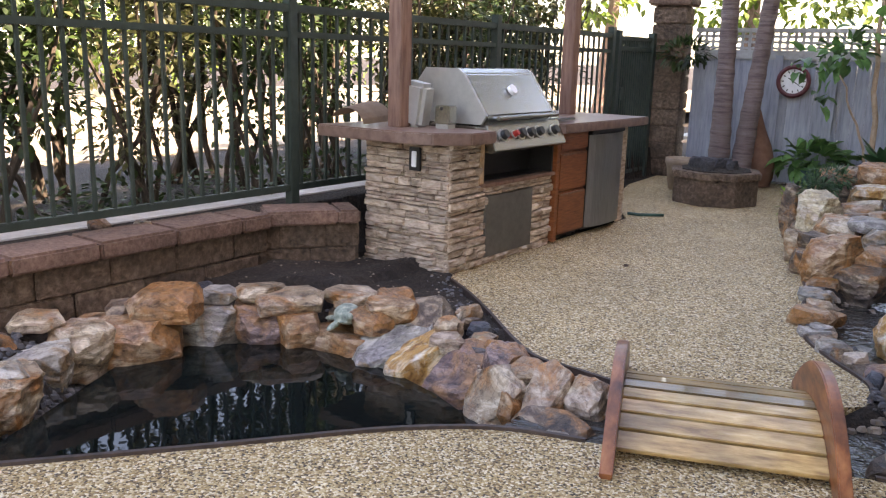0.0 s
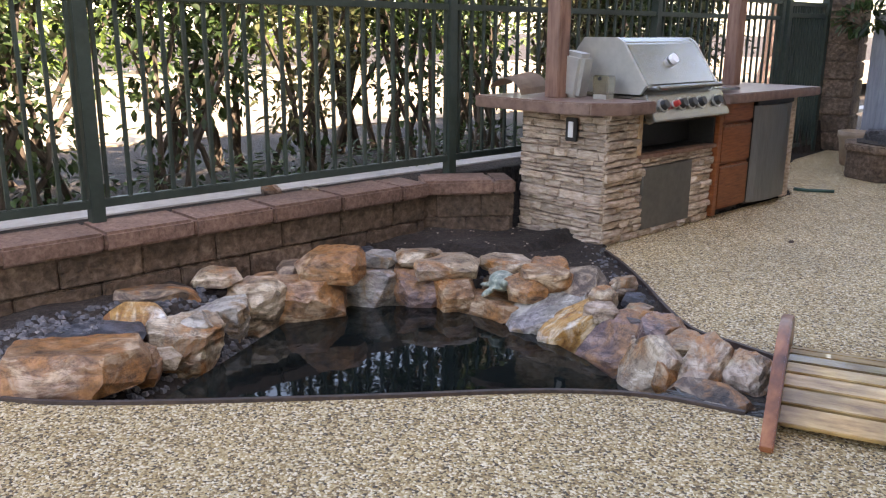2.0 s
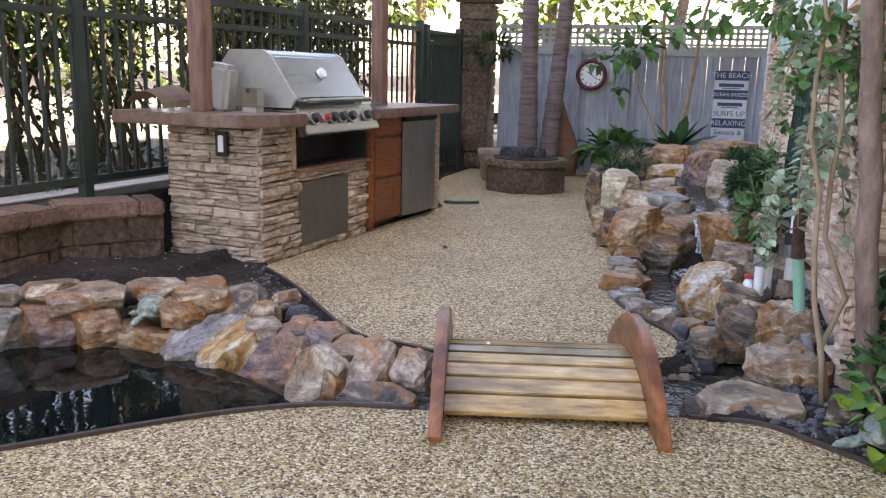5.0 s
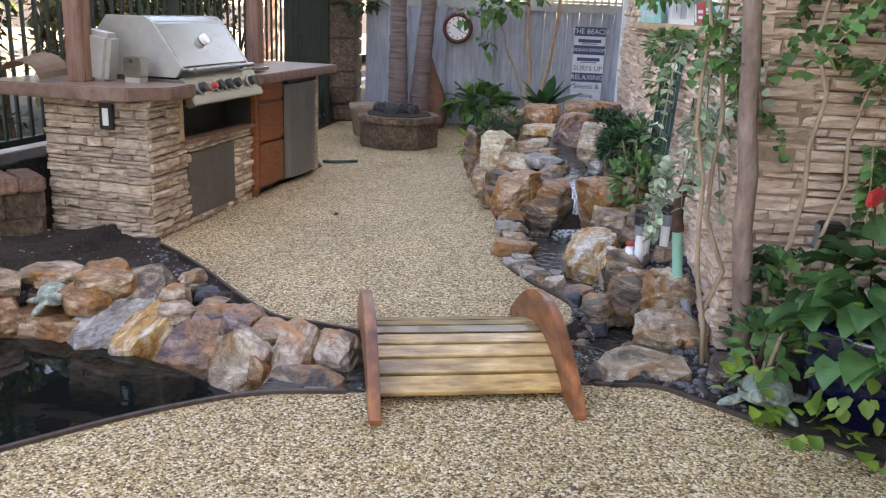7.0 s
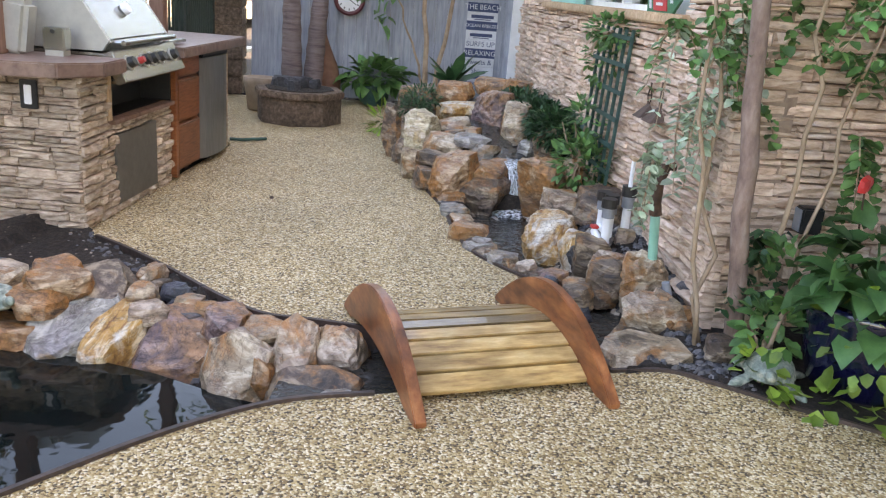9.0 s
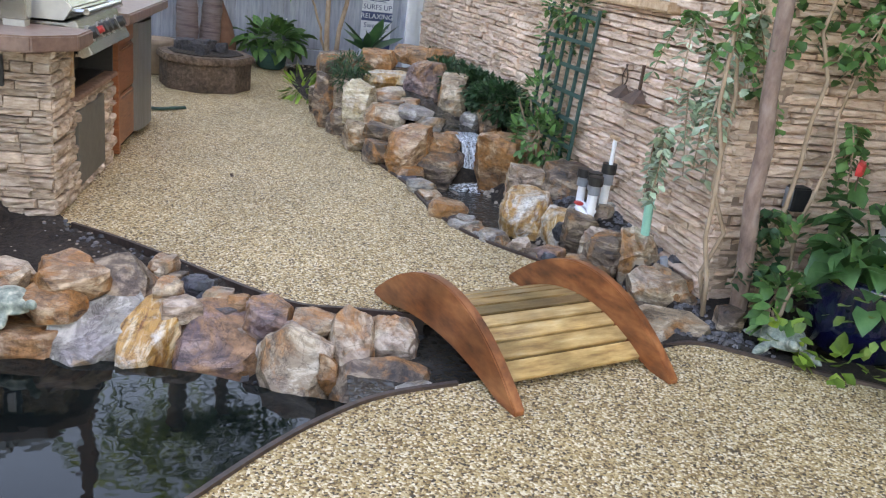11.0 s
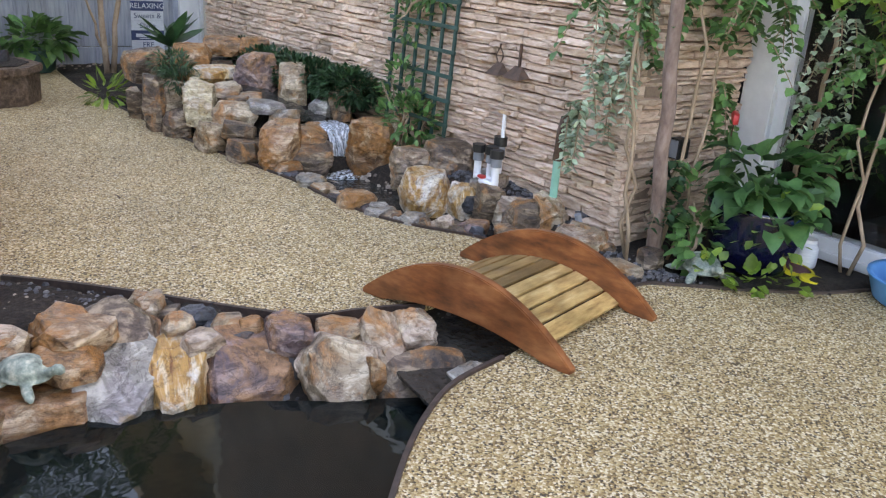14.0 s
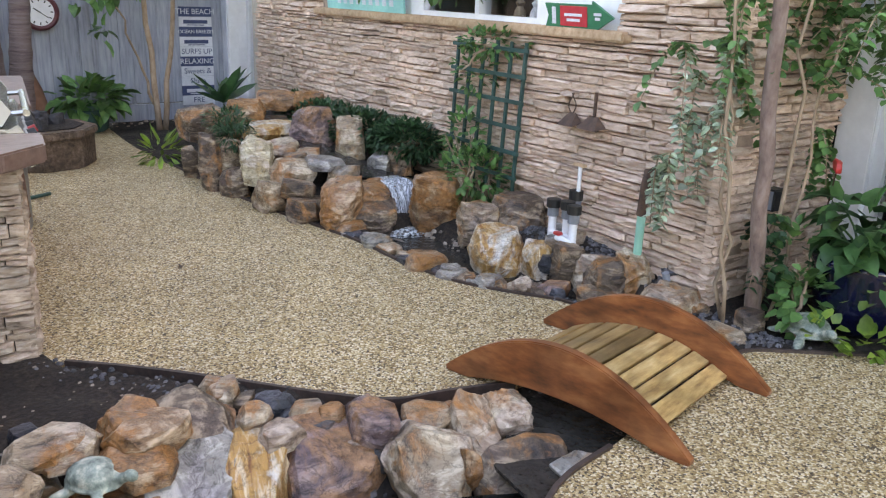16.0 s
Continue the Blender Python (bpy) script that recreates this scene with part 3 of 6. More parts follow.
def heights(x, y):
    """The lie of the land: beds, pond basin, stream bed, the raised waterfall mound and the ground outside the fence."""
    h = 0.0 + 0.025 * np.sin(x * 5.1 + y * 2.3) * np.sin(y * 4.3 - x) + 0.012 * np.sin(x * 17 + 3) * np.sin(y * 15)
    fence_side = -(x + 2.45) * 0.928 + (y - 5.2) * 0.371
    house_side = (x - 1.47) * 0.968 - (y - 3.28) * 0.252
    mound = np.clip((y - 5.35) / 1.3, 0, 1) * np.clip((9.6 - y) / 1.2, 0, 1) * np.clip((house_side + 1.05 + np.clip(y - 6.0, 0, 4) * 0.05) / 0.4, 0, 1)
    h = h + 0.34 * mound
    bank = np.clip((house_side + 0.42) / 0.22, 0, 1) * np.clip((y - 3.35) / 0.4, 0, 1) * np.clip((6.0 - y) / 0.6, 0, 1)
    h = h + 0.13 * bank
    far, level = channel(x, y)
    h = np.where(far < 0.2, np.minimum(h, level - 0.05), h)
    h = np.where((fence_side < 0.02) & (fence_side > -0.9) & (y > 1.9) & (y < 5.2) & (x < -1.2), h + 0.05, h)
    for poly in (NEAR_PATIO, FAR_PATIO):
        r, d = inside(poly, x, y)
        h = np.where(r, -0.04, h)
    r, d = inside(STREAM, x, y)
    h = np.where(r, np.minimum(h, -0.02 - np.minimum(0.12, d * 1.3)), h)
    r, d = inside(POND, x, y)
    # the banks fall towards the water under the boulders
    h = np.where(~r & (d < 0.6), np.minimum(h, np.where(y > 3.1, -0.27 + d * 0.5, -0.24 + d * 0.8)), h)
    h = np.where(r, -0.2 - np.minimum(0.6, d * 4), h)
    h = np.where((fence_side > 0.0) & (y < 11.5), 0.34, h)
    return h


def axis(lo, hi, step):
    a = list(np.arange(lo, hi, step))
    for k in (1.5, 4, 10, 25, 60, 150, 400):
        a = [lo - k] + a + [hi + k]
    return np.array(sorted(a))


gx, gy = axis(-4.2, 3.4, 0.055), axis(1.2, 11.6, 0.055)
GX, GY = np.meshgrid(gx, gy)
GZ = heights(GX, GY)
nx, ny = len(gx), len(gy)
gme = bpy.data.meshes.new("ground")
gme.from_pydata(np.stack([GX.ravel(), GY.ravel(), GZ.ravel()], 1).tolist(), [], [(j * nx + i, j * nx + i + 1, (j + 1) * nx + i + 1, (j + 1) * nx + i) for j in range(ny - 1) for i in range(nx - 1)])
gme.polygons.foreach_set("use_smooth", [True] * len(gme.polygons))
gme.materials.append(M_SOIL)
tagged(new("ground", gme), "dark brown garden soil with a dug pond basin", "ground", kind="structure")


def slab(name, outline, z, thick, material, label, category, kind="structure"):
    bm = bmesh.new()
    f = bm.faces.new([bm.verts.new((x, y, z)) for x, y in outline])
    if f.normal.z < 0:
        f.normal_flip()
    f.normal_update()
    if f.normal.z < 0:
        f.normal_flip()
    low = bmesh.ops.extrude_face_region(bm, geom=[f])
    bmesh.ops.translate(bm, verts=[v for v in low["geom"] if isinstance(v, bmesh.types.BMVert)], vec=(0, 0, -thick))
    bmesh.ops.recalc_face_normals(bm, faces=bm.faces[:])
    bmesh.ops.triangulate(bm, faces=bm.faces[:])
    return single(name, bm, material, label, category, kind=kind)


slab("pavement", NEAR_PATIO, 0.0, 0.035, M_PEBBLE, "tan pebble aggregate patio beside the pond", "pavement")
slab("pavement_path", FAR_PATIO, 0.0, 0.035, M_PEBBLE, "tan pebble aggregate path between grill island and stream", "pavement")


def edging(points, label):
    bm = bmesh.new()
    rows = []
    for i, p in enumerate(points):
        a, b = Vector((*points[max(0, i - 1)], 0)), Vector((*points[min(len(points) - 1, i + 1)], 0))
        n = (b - a).normalized().cross(Vector((0, 0, 1))) * 0.009
        q = Vector((*p, 0))
        rows.append([bm.verts.new(q + n + Vector((0, 0, -0.2))), bm.verts.new(q + n + Vector((0, 0, 0.014))), bm.verts.new(q - n + Vector((0, 0, 0.014))), bm.verts.new(q - n + Vector((0, 0, -0.2)))])
    for a, b in zip(rows, rows[1:]):
        for k in range(3):
            bm.faces.new((a[k], a[k + 1], b[k + 1], b[k]))
    bmesh.ops.recalc_face_normals(bm, faces=bm.faces[:])
    return single("edging", bm, M_EDGE, label, "edging", kind="structure")


edging(POND_NEAR[6:], "dark brown metal edging strip between patio and pond")
edging(NEAR_RIGHT[:-1], "dark edging strip between patio and planting bed")
edging(PATH_LEFT, "dark edging strip between path and soil bed")
edging(PATH_RIGHT[10:], "dark edging strip between path and stream")
slab("water_pond", [(x, y) for x, y in POND] , -0.15, 0.02, M_POND, "still dark pond water", "water")
slab("water_stream", [(-0.62, 2.89), (-0.2, 2.91), (0.9, 2.97), (1.25, 3.1), (1.32, 3.5), (1.27, 4.0), (1.35, 4.5), (1.6, 5.1), (1.62, 5.45), (1.15, 5.5), (0.95, 5.2), (0.86, 4.7), (0.88, 4.3), (1.0, 3.9), (0.95, 3.55), (0.5, 3.45), (0.0, 3.42), (-0.5, 3.2)], -0.07, 0.015, M_STREAM, "shallow rippling stream water over dark stones", "water")

# ---- house ----
# Local frames: x along the wall, y out to the yard.


def wall_box(name, m, boxes, material, label, category="wall"):
    bm = None
    for b in boxes:
        bm = box(*b, bm=bm)
    return single(name, bm, material, label, category, m, kind="structure")


wall_house = wall_box("wall_house", HOUSE, [(0.0, 6.1, -0.25, -0.04, -0.3, 1.34), (0.0, 0.83, -0.25, -0.04, 1.34, 6.5), (4.5, 6.1, -0.25, -0.04, 1.34, 6.5), (0.83, 4.5, -0.25, -0.04, 2.3, 6.5)],
                      M_HJOINT, "house wall faced with tan stacked ledgestone")
wall_side = wall_box("wall_side", SIDE, [(0.07, 0.96, 0.04, 0.25, -0.3, 6.5)], M_HJOINT, "short return wall of tan stacked ledgestone")
wall_door = wall_box("wall_door", DOOR, [(0.0, 9.0, 0.06, 0.3, 2.15, 6.5), (2.6, 9.0, 0.06, 0.3, -0.3, 2.15)], M_STUCCO, "plastered house wall over the sliding door")
wall_far = wall_box("wall_far", frame_at((3.005, 9.19), (0.968, -0.252)), [(0.04, 5.0, 0.0, 0.2, -0.3, 6.5)], M_STUCCO, "plastered far end wall of the house")
# room shell behind window and door, its shade painted in as near-black
wall_inner = wall_box("wall_inner", HOUSE, [(-3.9, 6.1, -3.6, -3.4, -0.3, 6.5), (-3.9, -3.7, -3.6, -1.2, -0.3, 6.5), (-3.7, 6.05, -3.4, -1.25, 2.35, 2.45), (-3.7, 6.05, -3.4, -1.05, -0.1, 0.0), (0.2, 6.05, -1.05, -0.26, -0.1, 0.0), (1.0, 6.05, -1.25, -0.26, 2.35, 2.45)], M_ROOM_SHADE, "inner walls of the house, dimness of the room put into their colour")
# unseen block, added to keep the sun off the pillar and board fence
wall_shade_block = wall_box("wall_shade_block", HOUSE, [(6.4, 11.0, -4.0, -0.7, -0.3, 6.5)], M_STUCCO, "unseen plastered block added beyond the fence to shade the far end")
# roof runs on past the house end, over the added block, for its shadow
roof = single("roof", box(-9.5, 11.2, -6.0, 0.35, 6.5, 6.7), M_STUCCO, "plain house eaves and roof, carried on over the unseen shade block", "roof", HOUSE, kind="structure")

# sandstone sill, window and what stands in it
single("window_sill", box(0.72, 4.6, -0.2, 0.07, 1.325, 1.385, 0.012), M_SILL, "sandstone window sill with a rounded edge", "sill", HOUSE, kind="structure")
window_1 = thing("window_1", "white-framed house window above the stone sill", "window", HOUSE, kind="structure")
for a, b in ((0.83, 1.55), (2.98, 4.5)):
    part("window_panel", box(a, b, -0.16, -0.05, 1.385, 2.3), M_WHITE, window_1)
part("window_frame", box(1.55, 2.98, -0.16, -0.05, 1.385, 1.42, bm=box(1.55, 2.98, -0.16, -0.05, 2.2, 2.3)), M_WHITE, window_1)
for a in (1.55, 2.22, 2.93):
    part("mullion", box(a, a + 0.05, -0.16, -0.05, 1.42, 2.2), M_WHITE, window_1)
for a in (1.6, 2.27):
    part("pane", box(a, a + 0.66, -0.11, -0.105, 1.42, 2.2), M_GLASS, window_1)
for i, (x, c) in enumerate(((1.78, M_PVC), (1.95, M_TANPOT), (2.4, M_SIGNWHITE))):
    single("ornament", lathe([(0.03, 0), (0.045, 0.03), (0.04, 0.07), (0.02, 0.1), (0.035, 0.125), (0.01, 0.15)], 12), c, "small pale ornament standing behind the window glass", "ornament", HOUSE @ pose(x, -0.2, 1.385))


def text_part(words, size, material, parent, m, label=""):
    cu = bpy.data.curves.new("lettering", "FONT")
    cu.body, cu.size, cu.align_x, cu.align_y, cu.extrude = words, size, "CENTER", "CENTER", 0.001
    ob = bpy.data.objects.new("tmp", cu)
    me = bpy.data.meshes.new_from_object(ob)
    bpy.data.objects.remove(ob)
    me.materials.append(material)
    t = new("lettering", me)
    t.parent, t.matrix_local = parent, m
    return t


arrow = thing("arrow_sign", "green arrow-shaped sign with a red panel on the sill", "sign", HOUSE @ pose(1.12, 0.02, 1.385, -8, 0, 0))
bm = bmesh.new()
f = bm.faces.new([bm.verts.new(p) for p in ((0.29, 0, 0), (-0.12, 0, 0), (-0.12, 0, -0.02), (-0.29, 0, 0.07), (-0.12, 0, 0.16), (-0.12, 0, 0.14), (0.29, 0, 0.14), (0.26, 0, 0.07))])
r = bmesh.ops.extrude_face_region(bm, geom=[f])
bmesh.ops.translate(bm, verts=[v for v in r["geom"] if isinstance(v, bmesh.types.BMVert)], vec=(0, 0.015, 0))
bmesh.ops.recalc_face_normals(bm, faces=bm.faces[:])
part("board", bm, M_SIGNGREEN, arrow)
part("red_panel", box(-0.08, 0.15, 0.015, 0.02, 0.012, 0.128), M_SIGNRED, arrow, "red middle panel")
part("bottle_shape", box(0.19, 0.225, 0.015, 0.02, 0.02, 0.12, 0.002), M_SIGNWHITE, arrow, "pale bottle outline")
for a, b, z in ((-0.04, 0.11, 0.07), (-0.02, 0.09, 0.04), (-0.2, -0.14, 0.08), (-0.19, -0.15, 0.055)):
    part("lettering_bar", box(a, b, 0.02, 0.023, z, z + 0.016), M_SIGNWHITE, arrow)
teal = thing("beach_sign", "teal painted wooden sign with a ragged end on the sill", "sign", HOUSE @ pose(3.75, 0.0, 1.385, -6, 0, 0))
part("board", box(-0.65, 0.65, 0, 0.02, 0, 0.16, 0.004), M_TEAL, teal)
for k in range(9):
    part("lettering_bar", box(-0.5 + k * 0.11, -0.44 + k * 0.11, 0.02, 0.023, 0.05, 0.1), M_SIGNWHITE, teal)

# sliding glass door
door_1 = thing("door_1", "white-framed sliding glass door with a dark room behind", "door", DOOR, kind="structure")
part("casing", box(-0.02, 0.2, 0.02, 0.2, 0.0, 2.2, 0.006), M_WHITE, door_1, "broad white door casing")
part("stile", box(0.2, 0.27, 0.06, 0.16, 0.08, 2.15, 0.004), M_WHITE, door_1, "pale stile")
part("bottom_rail", box(0.2, 2.6, 0.04, 0.2, 0.0, 0.12, 0.006), M_WHITE, door_1)
part("track", box(0.2, 2.6, 0.0, 0.04, 0.0, 0.05, 0.004), M_WHITE, door_1)
part("top_rail", box(0.2, 2.6, 0.06, 0.16, 2.08, 2.15), M_WHITE, door_1)
part("pane", box(0.27, 1.4, 0.1, 0.106, 0.12, 2.08), M_GLASS, door_1)
part("pane", box(1.4, 2.6, 0.125, 0.131, 0.12, 2.08), M_GLASS, door_1)
part("meeting_stile", box(1.36, 1.42, 0.08, 0.16, 0.12, 2.08), M_WHITE, door_1)

# ---- boundary fence at the far end ----
back_fence = thing("board_fence", "weathered grey vertical board fence with lattice top", "fence", BACK, kind="structure")
x = -1.0
k = 0
while x < 3.2:
    w = 0.138
    part("board", box(x, x + w, RNG.uniform(0, 0.006), 0.022 + RNG.uniform(0, 0.004), 0.22, 1.47, 0.003), M_BOARD, back_fence)
    x += w + 0.0025
part("kick_board", box(-1.0, 3.2, -0.012, 0.02, 0.02, 0.21, 0.004), M_BOARD, back_fence)
part("rail", box(-1.0, 3.2, -0.03, 0.05, 1.45, 1.56, 0.004), M_LATTICE, back_fence)
part("top_rail", box(-1.0, 3.2, -0.03, 0.05, 1.76, 1.81, 0.004), M_LATTICE, back_fence)
for i in range(49):
    part("lattice_slat", box(-0.98 + i * 0.085, -0.945 + i * 0.085, 0.0, 0.01, 1.52, 1.76), M_LATTICE, back_fence)
for z in (1.565, 1.635, 1.7):
    part("lattice_bar", box(-1.0, 3.2, 0.01, 0.02, z, z + 0.03), M_LATTICE, back_fence)
for x in (-0.05, 0.55, 2.12):
    part("post", box(x, x + 0.09, -0.06, -0.03, 0.0, 1.5, 0.004), M_BOARD, back_fence)
for x in (0.62, 0.72):
    part("gate_handle", cyl((x, -0.05, 0.42), (x, -0.05, 0.56), 0.008, n=8), M_WHITE, back_fence, "small white gate handle")
casing = thing("side_gate_frame", "white painted door casing beside the board fence", "door frame", BACK, kind="structure")
part("jamb", box(2.18, 2.3, -0.12, 0.0, 0.0, 2.2, 0.006), M_WHITE, casing)
part("panel", box(2.3, 2.42, -0.06, 0.0, 0.0, 2.2), M_WHITE, casing)
part("jamb", box(2.42, 2.7, -0.14, 0.0, 0.0, 2.2, 0.006), M_WHITE, casing)

clock = thing("wall_clock", "round white clock with a dark maroon rim on the fence", "clock", BACK @ pose(0.18, -0.06, 1.21, 90, 0, 0))
part("rim", lathe([(0.14, 0.0), (0.185, 0.0), (0.19, 0.03), (0.165, 0.05), (0.14, 0.04)], 32, caps=False), M_MAROON, clock)
part("dial", lathe([(0.145, 0.0), (0.145, 0.025)], 32), M_WHITE, clock)
for n in range(12):
    a = n * math.pi / 6
    part("hour_mark", box(-0.006, 0.006, 0.105, 0.13, 0.025, 0.028, m=Matrix.Rotation(a, 4, "Z")), M_BLACK, clock)
part("hour_hand", box(-0.006, 0.006, -0.01, 0.07, 0.028, 0.031, m=Matrix.Rotation(1.0, 4, "Z")), M_BLACK, clock)
part("minute_hand", box(-0.004, 0.004, -0.01, 0.1, 0.031, 0.034, m=Matrix.Rotation(-2.2, 4, "Z")), M_BLACK, clock)

sign = thing("beach_word_sign", "tall navy and whitewashed sign of stacked beach words", "sign", BACK @ pose(1.82, -0.035, 0.2))
lines = [("THE BEACH", 1), ("", 0), ("OCEAN BREEZES", 1), ("", 0), ("SURFS UP", 0), ("RELAXING", 1), ("Sweets &", 0), ("Shine", 0), ("", 1), ("FRE", 0)]
for k, (words, dark) in enumerate(lines):
    z = 1.09 - k * 0.111
    part("sign_board", box(-0.19, 0.19, 0.0, 0.015, z - 0.108, z, 0.002), M_NAVY if dark else M_SIGNWHITE, sign)
    ink = M_SIGNWHITE if dark else M_NAVY
    if words:
        text_part(words, 0.085 if len(words) < 10 else 0.055, ink, sign, pose(0, -0.003, z - 0.054, 90, 0, 0))
    else:
        part("lettering_bar", box(-0.14, 0.14, -0.002, 0.0, z - 0.075, z - 0.035), ink, sign)
        part("lettering_bar", box(-0.1, 0.1, -0.002, 0.0, z - 0.095, z - 0.085), ink, sign)

# block pillar between gate and board fence
pillar = thing("block_pillar", "brown split-face concrete block pillar with a cap", "pillar", BACK @ pose(-1.28, -0.05, 0), kind="structure")
part("core", box(-0.17, 0.17, -0.17, 0.17, -0.1, 2.1), M_MORTAR, pillar)
for k in range(10):
    z = k * 0.205
    bm = box(-0.2, 0.2, -0.2, 0.2, z + 0.004, z + 0.2, 0.012)
    part("block", bm, M_BLOCK, pillar)
part("cap", box(-0.26, 0.26, -0.26, 0.26, 2.06, 2.16, 0.02), M_CAP, pillar)

# ---- green metal fence along the left ----
metal_fence = thing("metal_fence", "dark green tubular metal picket fence on the low wall", "fence", FENCE, kind="structure")
E0, E1 = -6.4, 4.75
part("bottom_rail", box(E0, E1, -0.02, 0.02, 0.455, 0.5, 0.004), M_FENCE, metal_fence)
part("top_rail", box(E0, E1, -0.025, 0.025, 1.63, 1.68, 0.004), M_FENCE, metal_fence)
part("middle_rail", box(E0, E1, -0.02, 0.02, 1.47, 1.51, 0.004), M_FENCE, metal_fence)
for x in (-6.4, -4.9, -2.46, 0.0, 2.45, 4.75):
    part("post", box(x - 0.035, x + 0.035, -0.035, 0.035, 0.3, 1.75, 0.004), M_FENCE, metal_fence)
PICKET = bpy.data.meshes.new("picket")
bm = box(-0.0095, 0.0095, -0.0095, 0.0095, 0.5, 1.63)
bm.to_mesh(PICKET)
bm.free()
PICKET.materials.append(M_FENCE)
x = E0 + 0.11
while x < E1:
    o = new("picket", PICKET)
    o.parent, o.location = metal_fence, (x, 0, 0)
    x += 0.118
gate = thing("metal_gate", "closed dark green metal picket gate", "gate", FENCE, kind="structure")
for x in (4.9, 5.85):
    part("gate_post", box(x - 0.04, x + 0.04, -0.04, 0.04, 0.0, 1.72, 0.004), M_FENCE, gate)
for z in (0.08, 1.5, 1.62):
    part("gate_rail", box(4.9, 5.85, -0.02, 0.02, z, z + 0.045, 0.004), M_FENCE, gate)
for i in range(14):
    part("gate_picket", box(4.97 + i * 0.062, 4.989 + i * 0.062, -0.01, 0.01, 0.1, 1.62), M_FENCE, gate)
part("latch_box", box(4.95, 5.05, -0.05, -0.02, 0.95, 1.1, 0.006), M_FENCE, gate)


# ---- low retaining wall ----
def block_wall(name, m, length, label, step=0.41):
    w = thing(name, label, "wall", m, kind="structure")
    part("core", box(0, length, 0.03, 0.27, -0.1, 0.33), M_MORTAR, w)
    n = 0
    for row, z in enumerate((-0.03, 0.13)):
        x = -0.2 * (row % 2)
        while x < length:
            a, b = max(0, x), min(length, x + step - 0.006)
            if b - a > 0.04:
                bm = box(a, b, RNG.uniform(-0.004, 0.006), 0.03, z + 0.003, z + 0.157, 0.008)
                part("block", bm, M_BLOCK, w)
            x += step
    x = 0
    while x < length - 0.05:
        b = min(length, x + 0.47)
        part("cap_stone", box(x + 0.002, b - 0.002, -0.05, 0.27, 0.29, 0.385 + RNG.uniform(-0.003, 0.003), 0.014), M_CAP, w)
        x += 0.47
    return w


corner = Vector((-2.40, 4.72, 0))
start = corner - Vector((*U, 0)) * 5.4
block_wall("retaining_wall", frame_at(start, U), 5.4, "low brown split-face block wall with thick cap stones")
block_wall("return_wall", frame_at((-2.44, 4.76), (0.83, 0.56)), 0.62, "short return of the low brown block wall", 0.3)

# ---- grill island ----
# Local frame: x along the front, y in towards the fence.
island = thing("grill_island", "outdoor kitchen island faced with tan stacked stone", "kitchen island", ISLAND)
part("core", box(0.03, 0.37, 0.03, 0.7, 0.0, 0.86, bm=box(0.37, 1.3, 0.4, 0.7, 0.0, 0.86)), M_MORTAR, island, "dark mortar core")
part("core_low", box(0.37, 1.3, 0.03, 0.4, 0.0, 0.54, bm=box(1.3, 2.62, 0.5, 0.7, 0, 0.86)), M_MORTAR, island, "dark mortar core")
part("end_pier", box(2.52, 2.64, 0.02, 0.7, 0.0, 0.86, 0.01), M_LEDGE, island, "stone end pier")
part("access_panel", box(0.41, 1.01, -0.012, 0.02, 0.05, 0.47, 0.004), M_GREYPANEL, island, "plain grey metal access panel")
# bay floor in black: the shade under the grill is in the colour
part("bay_floor", box(0.37, 1.28, 0.05, 0.38, 0.55, 0.563), M_BLACK, island, "floor of the open bay, shade put into its black colour")
part("shelf", box(0.36, 1.3, -0.03, 0.05, 0.535, 0.56, 0.004), M_POST, island, "wooden sill of the open bay")
part("bay_stile", box(0.33, 0.37, -0.01, 0.08, 0.56, 0.86), M_SILL, island, "tan wooden bay trim")
# black block and side stand for the shade deep in the bay
part("bay_shade", box(0.37, 1.3, 0.2, 0.399, 0.564, 0.77), M_BLACK, island, "black block whose colour stands for the shade in the open bay")
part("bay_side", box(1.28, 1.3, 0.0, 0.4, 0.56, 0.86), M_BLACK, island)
outlet = thing("outlet", "black outlet plate with a white switch on the stone", "outlet", ISLAND @ pose(0, 0, 0))
part("plate", box(-0.05, -0.03, 0.2, 0.29, 0.66, 0.81, 0.004), M_BLACK, outlet)
part("switch", box(-0.056, -0.049, 0.225, 0.265, 0.685, 0.785, 0.003), M_WHITE, outlet)
# drawers and fridge
drawers = thing("drawer_cabinet", "reddish cherry wood cabinet of three drawers", "cabinet", ISLAND)
part("carcass", box(1.33, 1.82, 0.0, 0.5, 0.05, 0.86, 0.003), M_CHERRY, drawers)
part("side_stile", box(1.31, 1.36, -0.03, 0.02, 0.02, 0.87, 0.003), M_CHERRY, drawers)
for z0, z1 in ((0.06, 0.385), (0.4, 0.69), (0.705, 0.86)):
    d = part("drawer", box(1.37, 1.81, -0.025, 0.0, z0, z1, 0.01), M_CHERRY, drawers)
    part("finger_pull", box(1.4, 1.78, -0.029, -0.024, z1 - 0.022, z1 - 0.008), M_POST, d, "worn lip of the drawer")
part("toe_kick", box(1.33, 1.82, 0.05, 0.5, 0.0, 0.05), M_BLACK, drawers)
fridge = thing("fridge", "small grey steel undercounter fridge", "fridge", ISLAND)
part("body", box(1.87, 2.47, 0.03, 0.6, 0.02, 0.84, 0.006), M_BLACK, fridge)
bm = bmesh.new()
prof = [(1.87, 0.0), (1.92, -0.035), (2.04, -0.055), (2.17, -0.06), (2.3, -0.055), (2.42, -0.035), (2.47, 0.0)]
lo = [bm.verts.new((x, y, 0.05)) for x, y in prof]
hi = [bm.verts.new((x, y, 0.8)) for x, y in prof]
for i in range(6):
    bm.faces.new((lo[i], lo[i + 1], hi[i + 1], hi[i]))
